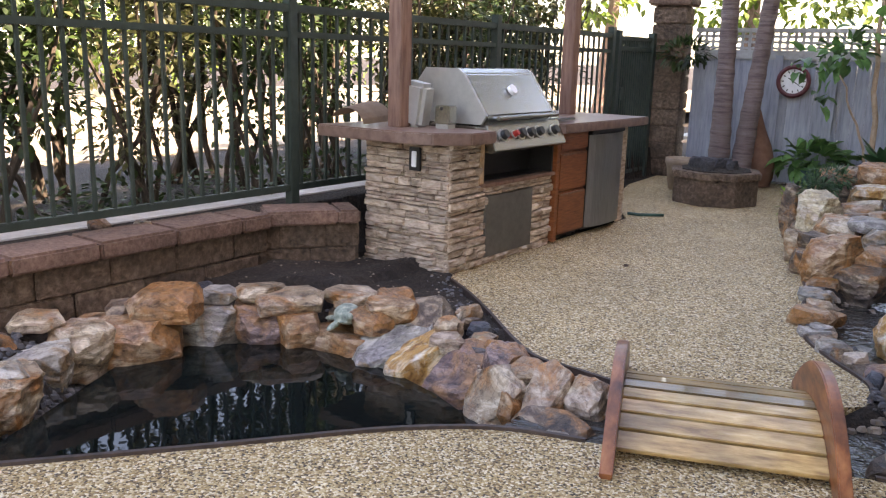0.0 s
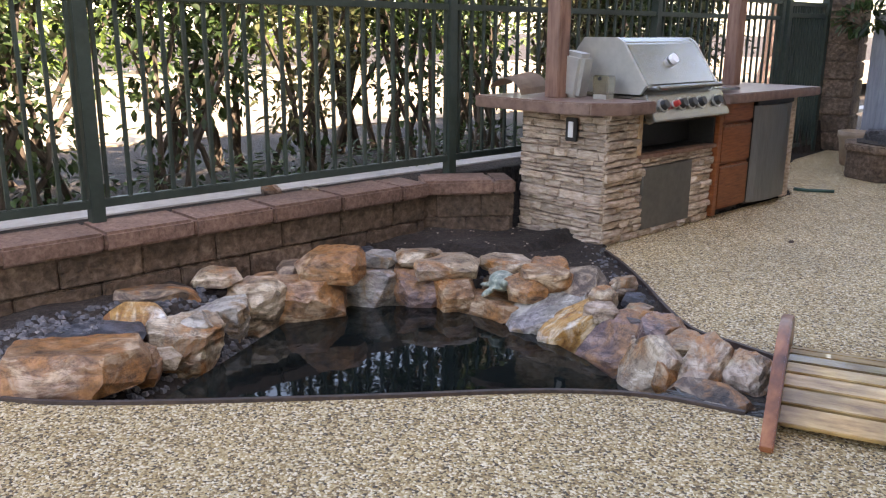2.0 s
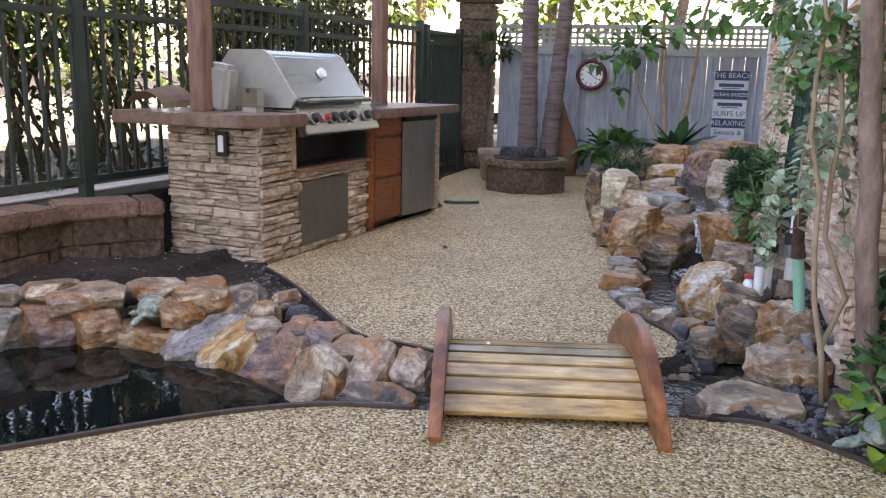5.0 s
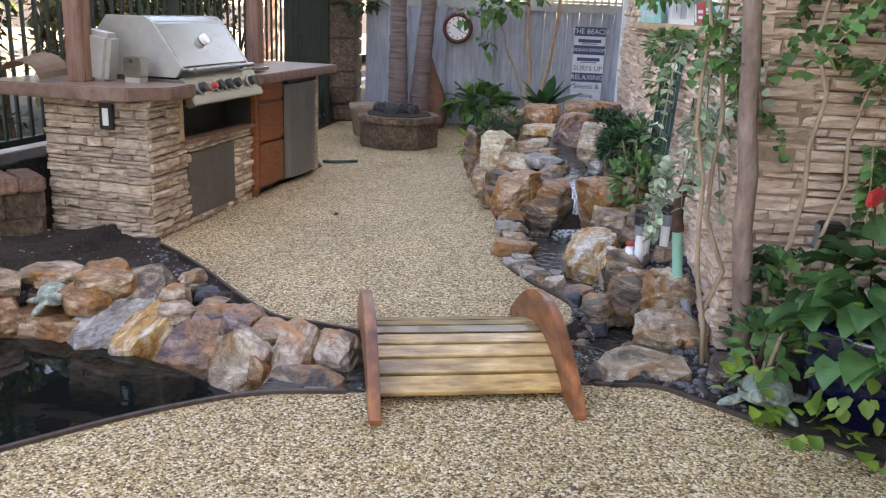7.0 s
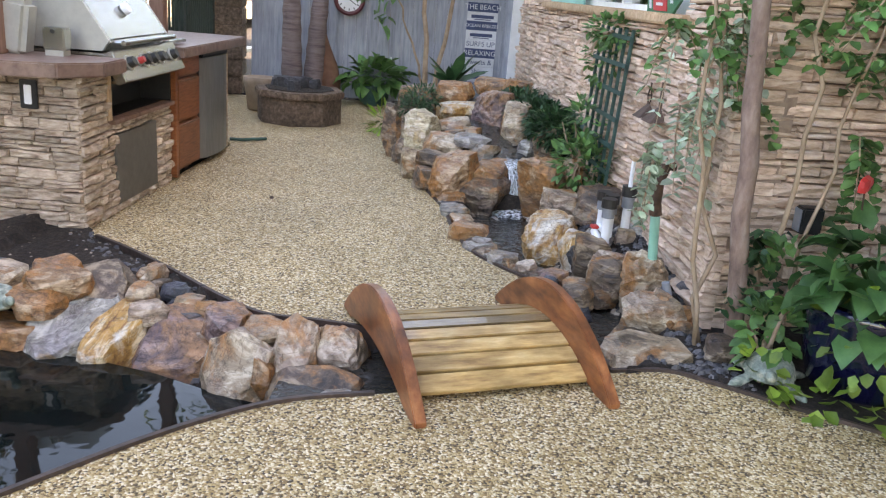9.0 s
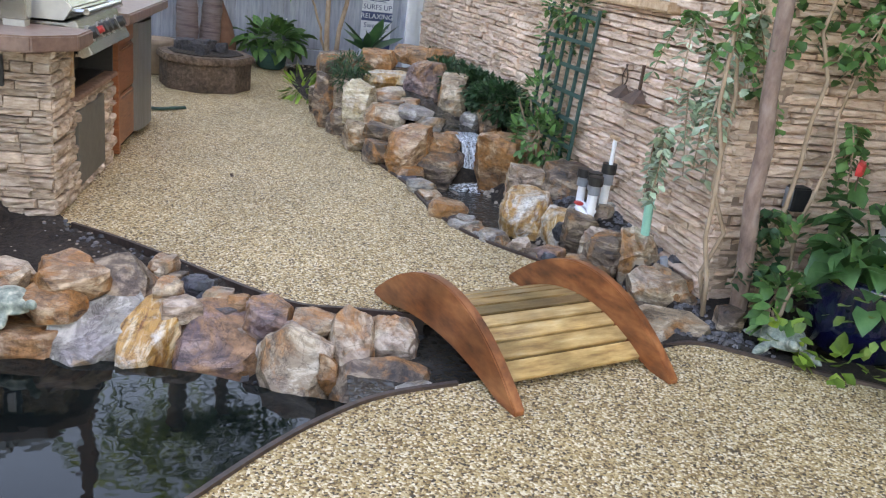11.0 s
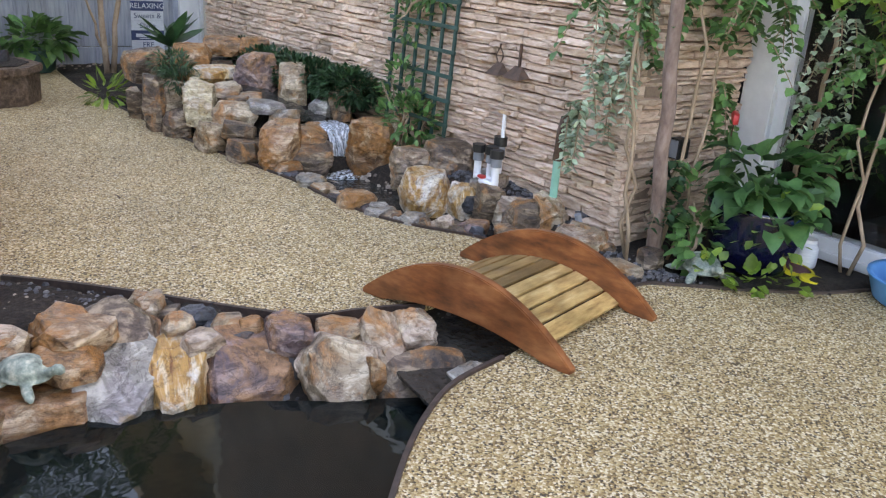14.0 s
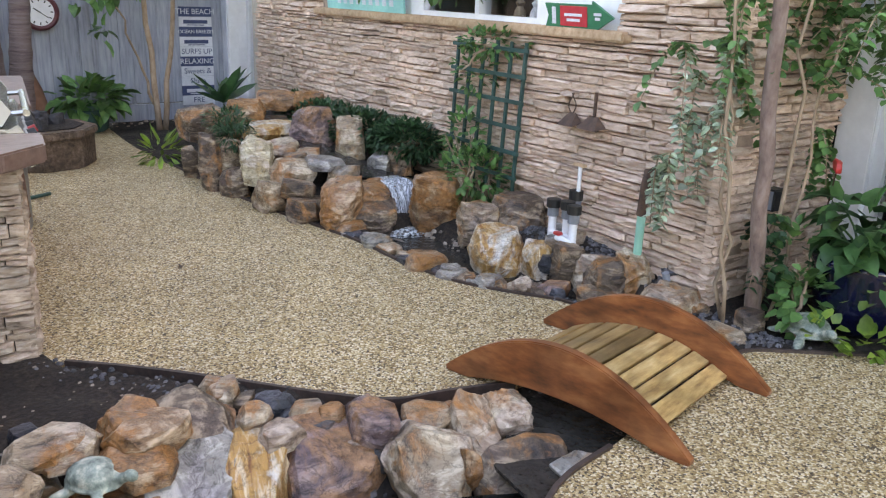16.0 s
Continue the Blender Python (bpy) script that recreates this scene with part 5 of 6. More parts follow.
def gravel(name, spots, size, material, label):
    """Loose stones: squashed, jittered eight-sided lumps, in one mesh."""
    rng = random.Random(len(name))
    verts, faces = [], []
    for x, y, z in spots:
        s = size * rng.uniform(0.5, 1.4)
        a = rng.uniform(0, 6.3)
        k = len(verts)
        ring = [(math.cos(a + i * 1.2566) * s * rng.uniform(0.7, 1.2), math.sin(a + i * 1.2566) * s * rng.uniform(0.5, 1.0)) for i in range(5)]
        verts += [(x + p, y + q, z) for p, q in ring] + [(x + p * 0.6, y + q * 0.6, z + s * rng.uniform(0.5, 0.8)) for p, q in ring]
        faces += [(k + i, k + (i + 1) % 5, k + 5 + (i + 1) % 5, k + 5 + i) for i in range(5)] + [tuple(range(k + 5, k + 10))]
    me = bpy.data.meshes.new(name)
    me.from_pydata(verts, [], faces)
    me.materials.append(material)
    return tagged(new(name, me), label, "gravel", kind="stuff")


def scatter(n, x0, x1, y0, y1, keep, seed):
    rng = np.random.default_rng(seed)
    x, y = rng.uniform(x0, x1, n), rng.uniform(y0, y1, n)
    ok = keep(x, y)
    x, y = x[ok], y[ok]
    return list(zip(x.tolist(), y.tolist(), (heights(x, y) - 0.004).tolist()))


def near_line(line, far):
    return lambda x, y: np.min([np.hypot(x - a, y - b) for a, b in line], axis=0) < far


in_bed = lambda x, y: ~inside(NEAR_PATIO, x, y)[0] & ~inside(FAR_PATIO, x, y)[0]
gravel("gravel", scatter(2600, -3.5, -2.5, 1.75, 3.6, lambda x, y: in_bed(x, y) & ~inside(POND, x, y)[0] & ((y - 1.7) * 0.4 - 3.45 < x), 1), 0.02, M_GRAVEL, "dark loose gravel beside the pond")
gravel("gravel", scatter(2600, 0.9, 1.9, 2.4, 4.6, lambda x, y: in_bed(x, y) & ((x - 1.47) * 0.968 - (y - 3.28) * 0.252 < 0) & (y > 2.75 - (x - 1.2) * 1.0), 2), 0.02, M_GRAVEL, "dark loose gravel at the foot of the house wall")
gravel("gravel", scatter(1500, -1.6, 0.1, 3.3, 5.0, lambda x, y: in_bed(x, y) & near_line(PATH_LEFT, 0.16)(x, y), 3), 0.014, M_GRAVEL, "dark loose gravel along the path edge")
gravel("gravel", scatter(1500, -2.95, 0.0, 2.0, 4.5, lambda x, y: in_bed(x, y) & (inside(POND, x, y)[1] < 0.42) & ~inside(POND, x, y)[0], 6), 0.021, M_GRAVEL, "dark loose gravel packed between the pond boulders")
gravel("gravel", scatter(2200, 0.8, 1.8, 2.9, 5.6, lambda x, y: inside(STREAM, x, y)[0], 7), 0.024, M_LITTER, "brown pebbles on the stream bed")
gravel("pebbles", scatter(500, -2.6, 0.2, 3.4, 5.2, lambda x, y: in_bed(x, y) & ~inside(POND, x, y)[0], 4), 0.009, M_LITTER, "pale bits of bark and pebble on the soil")
gravel("pebbles", scatter(700, -0.6, 3.2, 9.9, 10.9, lambda x, y: (y > 10.55 - (x - 1.2) * 0.26), 5), 0.022, M_LITTER, "pale pebbles along the foot of the fence")

# ---- planter and things at the far end ----
planter = thing("planter", "low eight-sided brown block planter with a slab rim", "planter", pose(0.5, 8.95, 0))
oct_pts = lambda r, a0=22.5: [(r * math.cos(radians(a0 + 45 * i)), r * math.sin(radians(a0 + 45 * i))) for i in range(8)]
plate("base", oct_pts(0.44), 0.0, 0.26, M_BLOCK, planter, 0.008)
plate("rim", oct_pts(0.47), 0.262, 0.33, M_BLOCK, planter, 0.012)
plate("fill", oct_pts(0.36), 0.331, 0.34, M_SOIL, planter, 0)
rg = random.Random(3)
for i in range(11):
    SEED[0] += 1
    single("lava_stone", rock_bm(0.15, 0.13, 0.11, SEED[0]), M_LAVA, "dark lava stone piled in the planter", "rock", pose(0.5 + rg.uniform(-0.22, 0.22), 8.95 + rg.uniform(-0.22, 0.22), 0.375, 0, 0, rg.uniform(0, 360)), group="lava stones")
single("flower_pot", lathe([(0.1, 0), (0.15, 0.02), (0.19, 0.3), (0.21, 0.34), (0.21, 0.4), (0.18, 0.4), (0.17, 0.3)], 24), M_TANPOT, "round tan clay pot beside the planter", "pot", pose(0.17, 9.6, 0) @ Matrix.Diagonal((0.85, 0.85, 0.9, 1)), smooth=True)
urn = thing("tall_urn", "tall terracotta garden urn leaning by the fence", "urn", pose(1.08, 10.35, 0, 0, -8, 0) @ Matrix.Diagonal((0.8, 0.8, 1, 1)))
part("body", lathe([(0.12, 0.0), (0.19, 0.08), (0.22, 0.25), (0.19, 0.45), (0.11, 0.68), (0.07, 0.86), (0.05, 0.9)], 24), M_TERRA, urn, smooth=True)
part("foot", lathe([(0.14, 0.0), (0.15, 0.03), (0.12, 0.05)], 24), M_TERRA, urn)
for px, py, lean, r in ((0.58, 9.95, -0.08, 0.1), (0.8, 10.0, 0.3, 0.095)):
    palm = thing("palm_tree", "slim ringed palm trunk rising by the fence", "palm tree", pose(px, py, 0), group="palm trees")
    pts = [(lean * (z / 4.0), 0.02 * math.sin(z * 2), z) for z in np.linspace(0, 4.2, 60)]
    rad = [(r * (1.25 - 0.35 * min(1, i / 20)) + (0.008 if i % 3 == 0 else 0.0)) for i in range(60)]
    part("trunk", tube(pts, rad, 16), M_PALM, palm, smooth=True)
    spots = []
    for f in range(14):
        a = f * 2 * math.pi / 14
        for k in range(26):
            t = k / 25
            p = Vector((lean * 1.05 + math.cos(a) * t * 1.5, math.sin(a) * t * 1.5, 4.2 + 0.7 * math.sin(t * 2.4) - 0.9 * t * t))
            for sgn in (-1, 1):
                spots.append((p, (-math.sin(a) * sgn + math.cos(a) * 0.4, math.cos(a) * sgn + math.sin(a) * 0.4, -0.35)))
    foliage("crown", spots, 0.36, M_FAR, palm, 0.1, 0.12)


# ---- plants ----
def bush(name, label, at, blobs, size, material, width=0.55, droop=0.5, stems=0, heart=False, category="plant", group=""):
    b = thing(name, label, category, pose(*at), group=group)
    spots = []
    for c, r, n in blobs:
        spots += cloud(c, r, n)
    foliage("leaves", spots, size, material, b, width, droop, heart)
    if stems:
        bm = None
        for i in range(stems):
            c = blobs[i % len(blobs)][0]
            bm, _ = limb((RNG.uniform(-0.05, 0.05), RNG.uniform(-0.05, 0.05), -0.02), Vector(c) + Vector((RNG.uniform(-0.1, 0.1), RNG.uniform(-0.1, 0.1), 0)), 0.012, 0.005, 0.02, bm=bm)
        tagged(part("stem_growth", bm, M_STEM, b), kind="stuff")
    return b


pot2 = thing("potted_plant", "broad lime-leaved plant in a dark green pot", "potted plant", pose(1.62, 10.25, 0))
part("pot", lathe([(0.12, 0), (0.16, 0.03), (0.19, 0.2), (0.2, 0.24), (0.17, 0.24)], 24), M_TRELLIS, pot2, smooth=True)
foliage("leaves", cloud((0, 0, 0.34), (0.4, 0.3, 0.18), 130), 0.16, M_GREEN, pot2, 0.75, 0.5, True)
bush("fern", "bright green strap-leaved plant at the mound's foot", (1.28, 8.35, 0.0), [((0, 0, 0.1), (0.16, 0.2, 0.12), 80)], 0.17, M_LIME, 0.22, 0.4)
bush("juniper", "feathery dark green creeper spilling over the boulders", (1.3, 7.35, 0.5), [((0, 0, 0.0), (0.16, 0.22, 0.09), 420), ((-0.14, -0.3, -0.06), (0.13, 0.2, 0.1), 320)], 0.06, M_DEEP, 0.22, 0.8)
agave = thing("agave", "dark broad-leaved rosette plant behind the mound", "plant", pose(1.9, 8.25, 0.5))
spots = [((0, 0, 0), (math.cos(i * 2.4), math.sin(i * 2.4), 0.55 + 0.5 * (i % 3))) for i in range(14)]
foliage("leaves", spots, 0.36, M_DEEP, agave, 0.3, 0.1)
for k, (s, yo, rx, n) in enumerate(((2.75, 0.2, 0.34, 2200), (3.35, 0.24, 0.4, 2600), (3.95, 0.26, 0.36, 1900), (4.55, 0.26, 0.3, 1200))):
    p = HOUSE @ Vector((s, yo, 0.42))
    bush("shrub", "dense fine-leaved dark green shrub against the stone wall", (p.x, p.y, 0.36), [((0, 0, 0.1), (rx * 0.6, rx, 0.16), n)], 0.05, M_DEEP, 0.4, 0.8, stems=5, group="wall shrubs")
p = HOUSE @ Vector((1.85, 0.2, 0.1))
bush("climber", "leafy climbing plant at the foot of the trellis", (p.x, p.y, 0.12), [((0, 0, 0.25), (0.18, 0.28, 0.2), 360), ((0.05, 0.15, 0.5), (0.1, 0.18, 0.18), 90)], 0.07, M_GREEN, 0.5, 0.7, stems=8)

# trellis with a vine on its top
trellis = thing("trellis", "dark green wooden garden trellis leaning on the stone wall", "trellis", HOUSE @ pose(1.55, 0.09, 0.3, 3, 0, 0))
for i in range(6):
    part("upright", box(i * 0.148, i * 0.148 + 0.026, 0, 0.018, 0.0, 0.97, 0.002), M_TRELLIS, trellis)
for j in range(6):
    part("cross_slat", box(-0.03, 0.796, 0.018, 0.034, 0.08 + j * 0.165, 0.106 + j * 0.165, 0.002), M_TRELLIS, trellis)
p = HOUSE @ Vector((1.85, 0.12, 1.25))
bush("vine", "light green vine sprays on the trellis top", p, [((0, 0, 0), (0.08, 0.3, 0.1), 130), ((0.05, 0.15, -0.2), (0.05, 0.2, 0.16), 80)], 0.055, M_GREEN, 0.6, 0.6, stems=3)


# rusted wall ornament: a hook bar and a shed-like shelf
orn = thing("iron_ornament", "rusty iron garden ornament on the stone wall", "wall ornament", HOUSE @ pose(1.02, 0.03, 0.83))
for sgn, w in ((0.08, 0.08), (-0.1, 0.1)):
    bm = bmesh.new()
    a = [bm.verts.new(v) for v in ((sgn - w, 0.0, 0.0), (sgn + w, 0.0, 0.0), (sgn + w * 0.8, 0.08, -0.015), (sgn - w * 0.8, 0.08, -0.015), (sgn - w * 0.35, 0.01, 0.06), (sgn + w * 0.35, 0.01, 0.06))]
    for f in ((0, 3, 2, 1), (3, 4, 5, 2), (0, 4, 3), (1, 2, 5), (0, 1, 5, 4)):
        bm.faces.new([a[i] for i in f])
    part("shelf_roof", bm, M_RUST, orn)
part("stake", box(-0.11, -0.095, 0, 0.015, 0.05, 0.2), M_RUST, orn)
for sgn in (-1, 1):
    part("scroll", tube([(0.09 + sgn * (0.012 + 0.02 * math.sin(t)), 0.01, 0.06 + 0.026 * t) for t in np.linspace(0, 4.5, 14)], [0.004] * 14, 6), M_RUST, orn)

# pond plumbing
plumb = thing("pond_plumbing", "white and grey pipe valves with black unions", "plumbing", HOUSE @ pose(0.86, 0.23, 0.16) @ Matrix.Diagonal((0.82, 0.82, 0.74, 1)))
for x, y, h in ((0.0, 0.02, 0.34), (0.13, 0.04, 0.33), (-0.12, 0.07, 0.34), (0.06, -0.11, 0.4)):
    v = part("riser", cyl((x, y, 0.0), (x, y, h * 0.6), 0.03, n=14), M_PVC, plumb)
    part("coupling", cyl((x, y, h * 0.58), (x, y, h * 0.8), 0.042, n=14), M_GREYPVC, v, "grey valve body")
    part("union", cyl((x, y, h * 0.8), (x, y, h), 0.052, n=16), M_BLACK, v, "black union nut")
part("tall_riser", cyl((0.03, -0.1, 0.4), (0.03, -0.1, 0.62), 0.015, n=10), M_PVC, plumb)
part("spigot", box(-0.02, 0.09, -0.12, -0.08, 0.6, 0.625, 0.006), M_SILL, plumb, "small brass spigot")
part("elbow", tube([(-0.02, 0.12, 0.06), (-0.08, 0.13, 0.06), (-0.15, 0.13, 0.05), (-0.17, 0.13, 0.0)], [0.026] * 4, 12), M_PVC, plumb)
part("cross_pipe", cyl((-0.12, 0.05, 0.06), (0.13, 0.05, 0.06), 0.024, n=12), M_PVC, plumb)
part("red_valve", box(-0.06, 0.0, 0.1, 0.15, 0.085, 0.11, 0.006), M_RED, plumb, "red valve handle")
gp = thing("garden_light_stake", "pale green pipe stake with a black lamp head", "stake light", pose(1.45, 3.7, 0.08))
part("pipe", cyl((0.0, 0.0, 0.0), (-0.055, -0.03, 0.36), 0.024, n=14), M_GREENPVC, gp)
part("collar", cyl((-0.055, -0.03, 0.36), (-0.065, -0.035, 0.42), 0.032, 0.026, n=14), M_RUST, gp)
part("head", tube([(-0.065, -0.035, 0.42), (-0.07, -0.04, 0.52), (-0.05, -0.045, 0.6), (0.0, -0.05, 0.6)], [0.026, 0.026, 0.028, 0.024], 10), M_RUST, gp)
single("pipe_stub", cyl((0, 0, 0), (-0.03, 0.02, 0.12), 0.02, n=12), M_GREYPVC, "short blue-grey pipe stub in the gravel", "pipe", pose(1.42, 3.47, 0.03))

# ---- small tree by the wall and its companions ----
tree = thing("small_tree", "multi-stemmed small tree with drooping round leaves", "tree", pose(1.5, 2.98, 0))
bm, main = limb((-0.04, 0.04, -0.05), (-0.32, 0.1, 2.6), 0.042, 0.03, 0.012, 12, n=12)
part("trunk", bm, M_BARK, tree, smooth=True)
stems = [((-0.17, 0.14, -0.03), (-0.34, 0.22, 1.8), 0.012), ((-0.13, 0.16, -0.03), (-0.22, 0.3, 1.9), 0.012), ((0.02, 0.05, -0.03), (0.12, 0.02, 1.75), 0.013), ((0.06, 0.0, -0.03), (0.34, -0.05, 1.5), 0.01)]
for a, b, r in stems:
    bm, _ = limb(a, b, r, r * 0.6, 0.035, 9)
    part("stem", bm, M_STEM, tree, smooth=True)
rg = random.Random(11)


def sprays(starts, n_leaf, drop, size, material, parent, name, rng, twig=True):
    """Arching twigs hung with leaves in pairs."""
    spots = []
    bm = None
    for p, d in starts:
        p, d = Vector(p), Vector(d)
        pts = []
        for k in range(n_leaf):
            t = k / n_leaf
            q = p + d * t - Vector((0, 0, drop * t * t)) + Vector((rng.uniform(-1, 1), rng.uniform(-1, 1), 0)) * 0.012
            pts.append(q)
            for sgn in (-1, 1):
                spots.append((q, (d.cross(Vector((0, 0, 1))) * sgn).normalized() * 0.8 + Vector((0, 0, -0.3))))
        if twig:
            bm = tube([pts[0], pts[n_leaf // 2], pts[-1]], [0.005, 0.004, 0.002], 5, bm)
    foliage(name, spots, size, material, parent, 0.75, 0.35, rng=rng)
    if bm is not None:
        tagged(part("twig_growth", bm, M_STEM, parent), kind="stuff")


def starts(n, c, r, reach, rng):
    out = []
    for _ in range(n):
        a = rng.uniform(0, 6.283)
        out.append((Vector(c) + Vector((rng.uniform(-1, 1) * r[0], rng.uniform(-1, 1) * r[1], rng.uniform(-1, 1) * r[2])), (math.cos(a) * reach * rng.uniform(0.4, 1), math.sin(a) * reach * rng.uniform(0.4, 1), rng.uniform(-0.1, 0.15))))
    return out


sprays(starts(48, (0.42, -0.05, 1.6), (0.32, 0.22, 0.38), 0.35, rg), 13, 0.28, 0.06, M_GREEN, tree, "leaves", rg)
sprays(starts(11, (-0.2, 0.35, 1.38), (0.14, 0.2, 0.35), 0.24, rg), 12, 0.32, 0.058, M_GREEN, tree, "leaves", rg)
sprays(starts(15, (-0.2, 0.38, 1.22), (0.1, 0.16, 0.26), 0.17, rg), 14, 0.4, 0.052, M_SILVER, tree, "pale_leaves", rg)
sprays(starts(5, (-0.28, 0.5, 0.78), (0.03, 0.04, 0.08), 0.06, rg), 16, 0.34, 0.05, M_SILVER, tree, "pale_leaves", rg)
sprays(starts(5, (0.35, -0.02, 0.95), (0.06, 0.06, 0.12), 0.1, rg), 14, 0.34, 0.055, M_GREEN, tree, "leaves", rg)
sprays(starts(10, (0.05, 0.02, 0.4), (0.14, 0.1, 0.2), 0.16, rg), 9, 0.12, 0.055, M_DEEP, tree, "leaves", rg)

tree2 = thing("slender_shrub", "slender climbing shrub with pinnate leaves before the glass door", "shrub", pose(2.06, 2.14, 0))
for a, b, r in (((0, 0, -0.03), (0.12, -0.04, 1.9), 0.012), ((0.02, 0.03, -0.03), (-0.04, 0.1, 1.7), 0.01), ((0.3, 0.45, -0.03), (0.36, 0.4, 2.2), 0.017)):
    bm, _ = limb(a, b, r, r * 0.6, 0.04, 9)
    part("stem", bm, M_STEM, tree2, smooth=True)
sprays(starts(46, (0.1, 0.02, 1.15), (0.25, 0.28, 0.55), 0.28, rg), 12, 0.22, 0.055, M_GREEN, tree2, "leaves", rg)
sprays(starts(10, (0.15, 0.35, 1.1), (0.14, 0.12, 0.3), 0.16, rg), 13, 0.3, 0.05, M_SILVER, tree2, "pale_leaves", rg)
sprays(starts(12, (-0.02, -0.02, 1.6), (0.3, 0.3, 0.3), 0.26, rg), 12, 0.2, 0.06, M_LIME, tree2, "young_leaves", rg)

pot = thing("potted_plant", "heart-leaved plant overflowing a cobalt blue glazed pot", "potted plant", pose(1.72, 2.58, 0.0))
part("pot", lathe([(0.14, 0.0), (0.2, 0.04), (0.25, 0.22), (0.26, 0.34), (0.28, 0.38), (0.25, 0.4), (0.22, 0.34)], 32), M_COBALT, pot, "glossy cobalt blue pot", smooth=True)
spots = []
for c, r, n in (((0, 0, 0.52), (0.32, 0.32, 0.18), 84), ((-0.06, -0.1, 0.38), (0.32, 0.32, 0.14), 34)):
    for p, v in cloud(c, r, n, rg):
        spots.append((p, (v.x - 0.25, v.y - 0.25, v.z - 0.25)))
foliage("leaves", spots, 0.125, M_BROAD, pot, 1.0, 0.4, True, rg)
foliage("pale_leaves", spots[::4], 0.12, M_GREEN, pot, 0.95, 0.7, True, rg)
foliage("young_leaves", cloud((-0.2, -0.16, 0.3), (0.14, 0.18, 0.22), 34, rg), 0.065, M_LIME, pot, 0.75, 0.5, False, rg)
for i in range(7):
    a = i * 0.9
    part("stalk", tube([(0.05 * math.cos(a), 0.05 * math.sin(a), 0.36), (0.16 * math.cos(a), 0.16 * math.sin(a), 0.5), (0.24 * math.cos(a), 0.24 * math.sin(a), 0.56)], [0.008, 0.006, 0.005], 6), M_GREEN, pot)
bush("ground_cover", "low bright green seedlings at the bed's edge", (1.4, 2.45, 0.0), [((0, 0.0, 0.05), (0.1, 0.08, 0.05), 16), ((0.16, -0.16, 0.04), (0.12, 0.1, 0.05), 14), ((-0.14, 0.16, 0.1), (0.09, 0.09, 0.12), 18)], 0.075, M_LIME, 0.85, 0.5)
bush("undergrowth", "leafy green shrub at the corner of the house", (1.42, 2.78, 0.0), [((0, 0, 0.18), (0.12, 0.1, 0.16), 70), ((0.1, 0.1, 0.34), (0.12, 0.12, 0.2), 60)], 0.075, M_GREEN, 0.7, 0.6, stems=4)
jar = thing("white_jar", "small translucent white jar in the bed", "jar", pose(2.02, 2.36, 0.0))
part("body", lathe([(0.05, 0), (0.062, 0.02), (0.062, 0.12), (0.04, 0.15)], 20), M_SIGNWHITE, jar, smooth=True)
part("lid", lathe([(0.045, 0.15), (0.045, 0.17)], 20), M_WHITE, jar)
bird = single("bird_ornament", rock_bm(0.1, 0.04, 0.05, 900, 0.5), M_RED, "small red bird ornament among the leaves", "ornament", pose(1.78, 2.82, 0.8, 0, -15, 30))
part("perch", cyl((0, 0, -0.8), (0, 0, -0.01), 0.004, n=6), M_RUST, bird)
lamp_box = thing("wall_light", "small dark garden light fixed on the side wall", "light", SIDE @ pose(0.38, -0.06, 0.5))
part("housing", box(-0.05, 0.05, -0.04, 0.04, 0, 0.12, 0.008), M_BLACK, lamp_box)
part("lens", box(-0.055, -0.05, -0.03, 0.03, 0.01, 0.11), M_GREYPVC, lamp_box)
butterfly = thing("butterfly_stake", "dark blue butterfly ornament on a thin stake", "ornament", pose(2.08, 2.42, 0.0))
part("stake", cyl((0, 0, 0), (0, 0, 0.34), 0.003, n=6), M_RUST, butterfly)
for sgn in (-1, 1):
    bm = bmesh.new()
    f = bm.faces.new([bm.verts.new(v) for v in ((0, 0, 0.3), (sgn * 0.05, 0.02, 0.29), (sgn * 0.06, 0.02, 0.37), (sgn * 0.015, 0, 0.35))])
    bmesh.ops.solidify(bm, geom=bm.faces[:], thickness=0.003)
    part("wing", bm, M_COBALT, butterfly)
for k in range(2):
    g = thing("gazing_ball", "cobalt blue glass ball lamp behind the glass door", "ornament", DOOR @ pose(0.62 + 0.28 * k, 0.55, 1.3 + 0.16 * k))
    part("globe", lathe([(0.13 * math.sin(a) + 0.001, 0.13 - 0.13 * math.cos(a)) for a in np.linspace(0.02, 3.12, 14)], 24), M_COBALT, g, smooth=True)
    part("cord", cyl((0, 0, 0.26), (0, 0, 1.0 - 0.16 * k), 0.004, n=6), M_BLACK, g)

# painted stepping plaques and the blue toy edge
for x, y, r, mt, lab in ((1.86, 2.36, 0.1, M_MAROON, "flat maroon plaque with a yellow rim lying in the bed"), (1.76, 2.24, 0.07, M_YELLOW, "small flat yellow painted plaque lying in the bed")):
    d = thing("garden_plaque", lab, "plaque", pose(x, y, 0.01, 8, 0, 0), group="painted plaques")
    part("disc", lathe([(r * 0.8, 0), (r * 0.8, 0.02)], 24), mt, d)
    part("rim", lathe([(r * 0.8, 0), (r, 0.004), (r, 0.022), (r * 0.8, 0.026)], 24, caps=False), M_YELLOW, d)
tub = thing("blue_tub", "bright sky-blue plastic tub on the patio", "tub", pose(1.9, 1.72, 0.0))
part("bowl", lathe([(0.22, 0), (0.25, 0.02), (0.29, 0.13), (0.3, 0.14), (0.3, 0.15), (0.27, 0.14), (0.23, 0.04)], 28), M_SKYBLUE, tub, smooth=True)
part("mound", lathe([(0.21, 0.04), (0.19, 0.15), (0.11, 0.21), (0.02, 0.23)], 24), M_SKYBLUE, tub, smooth=True)


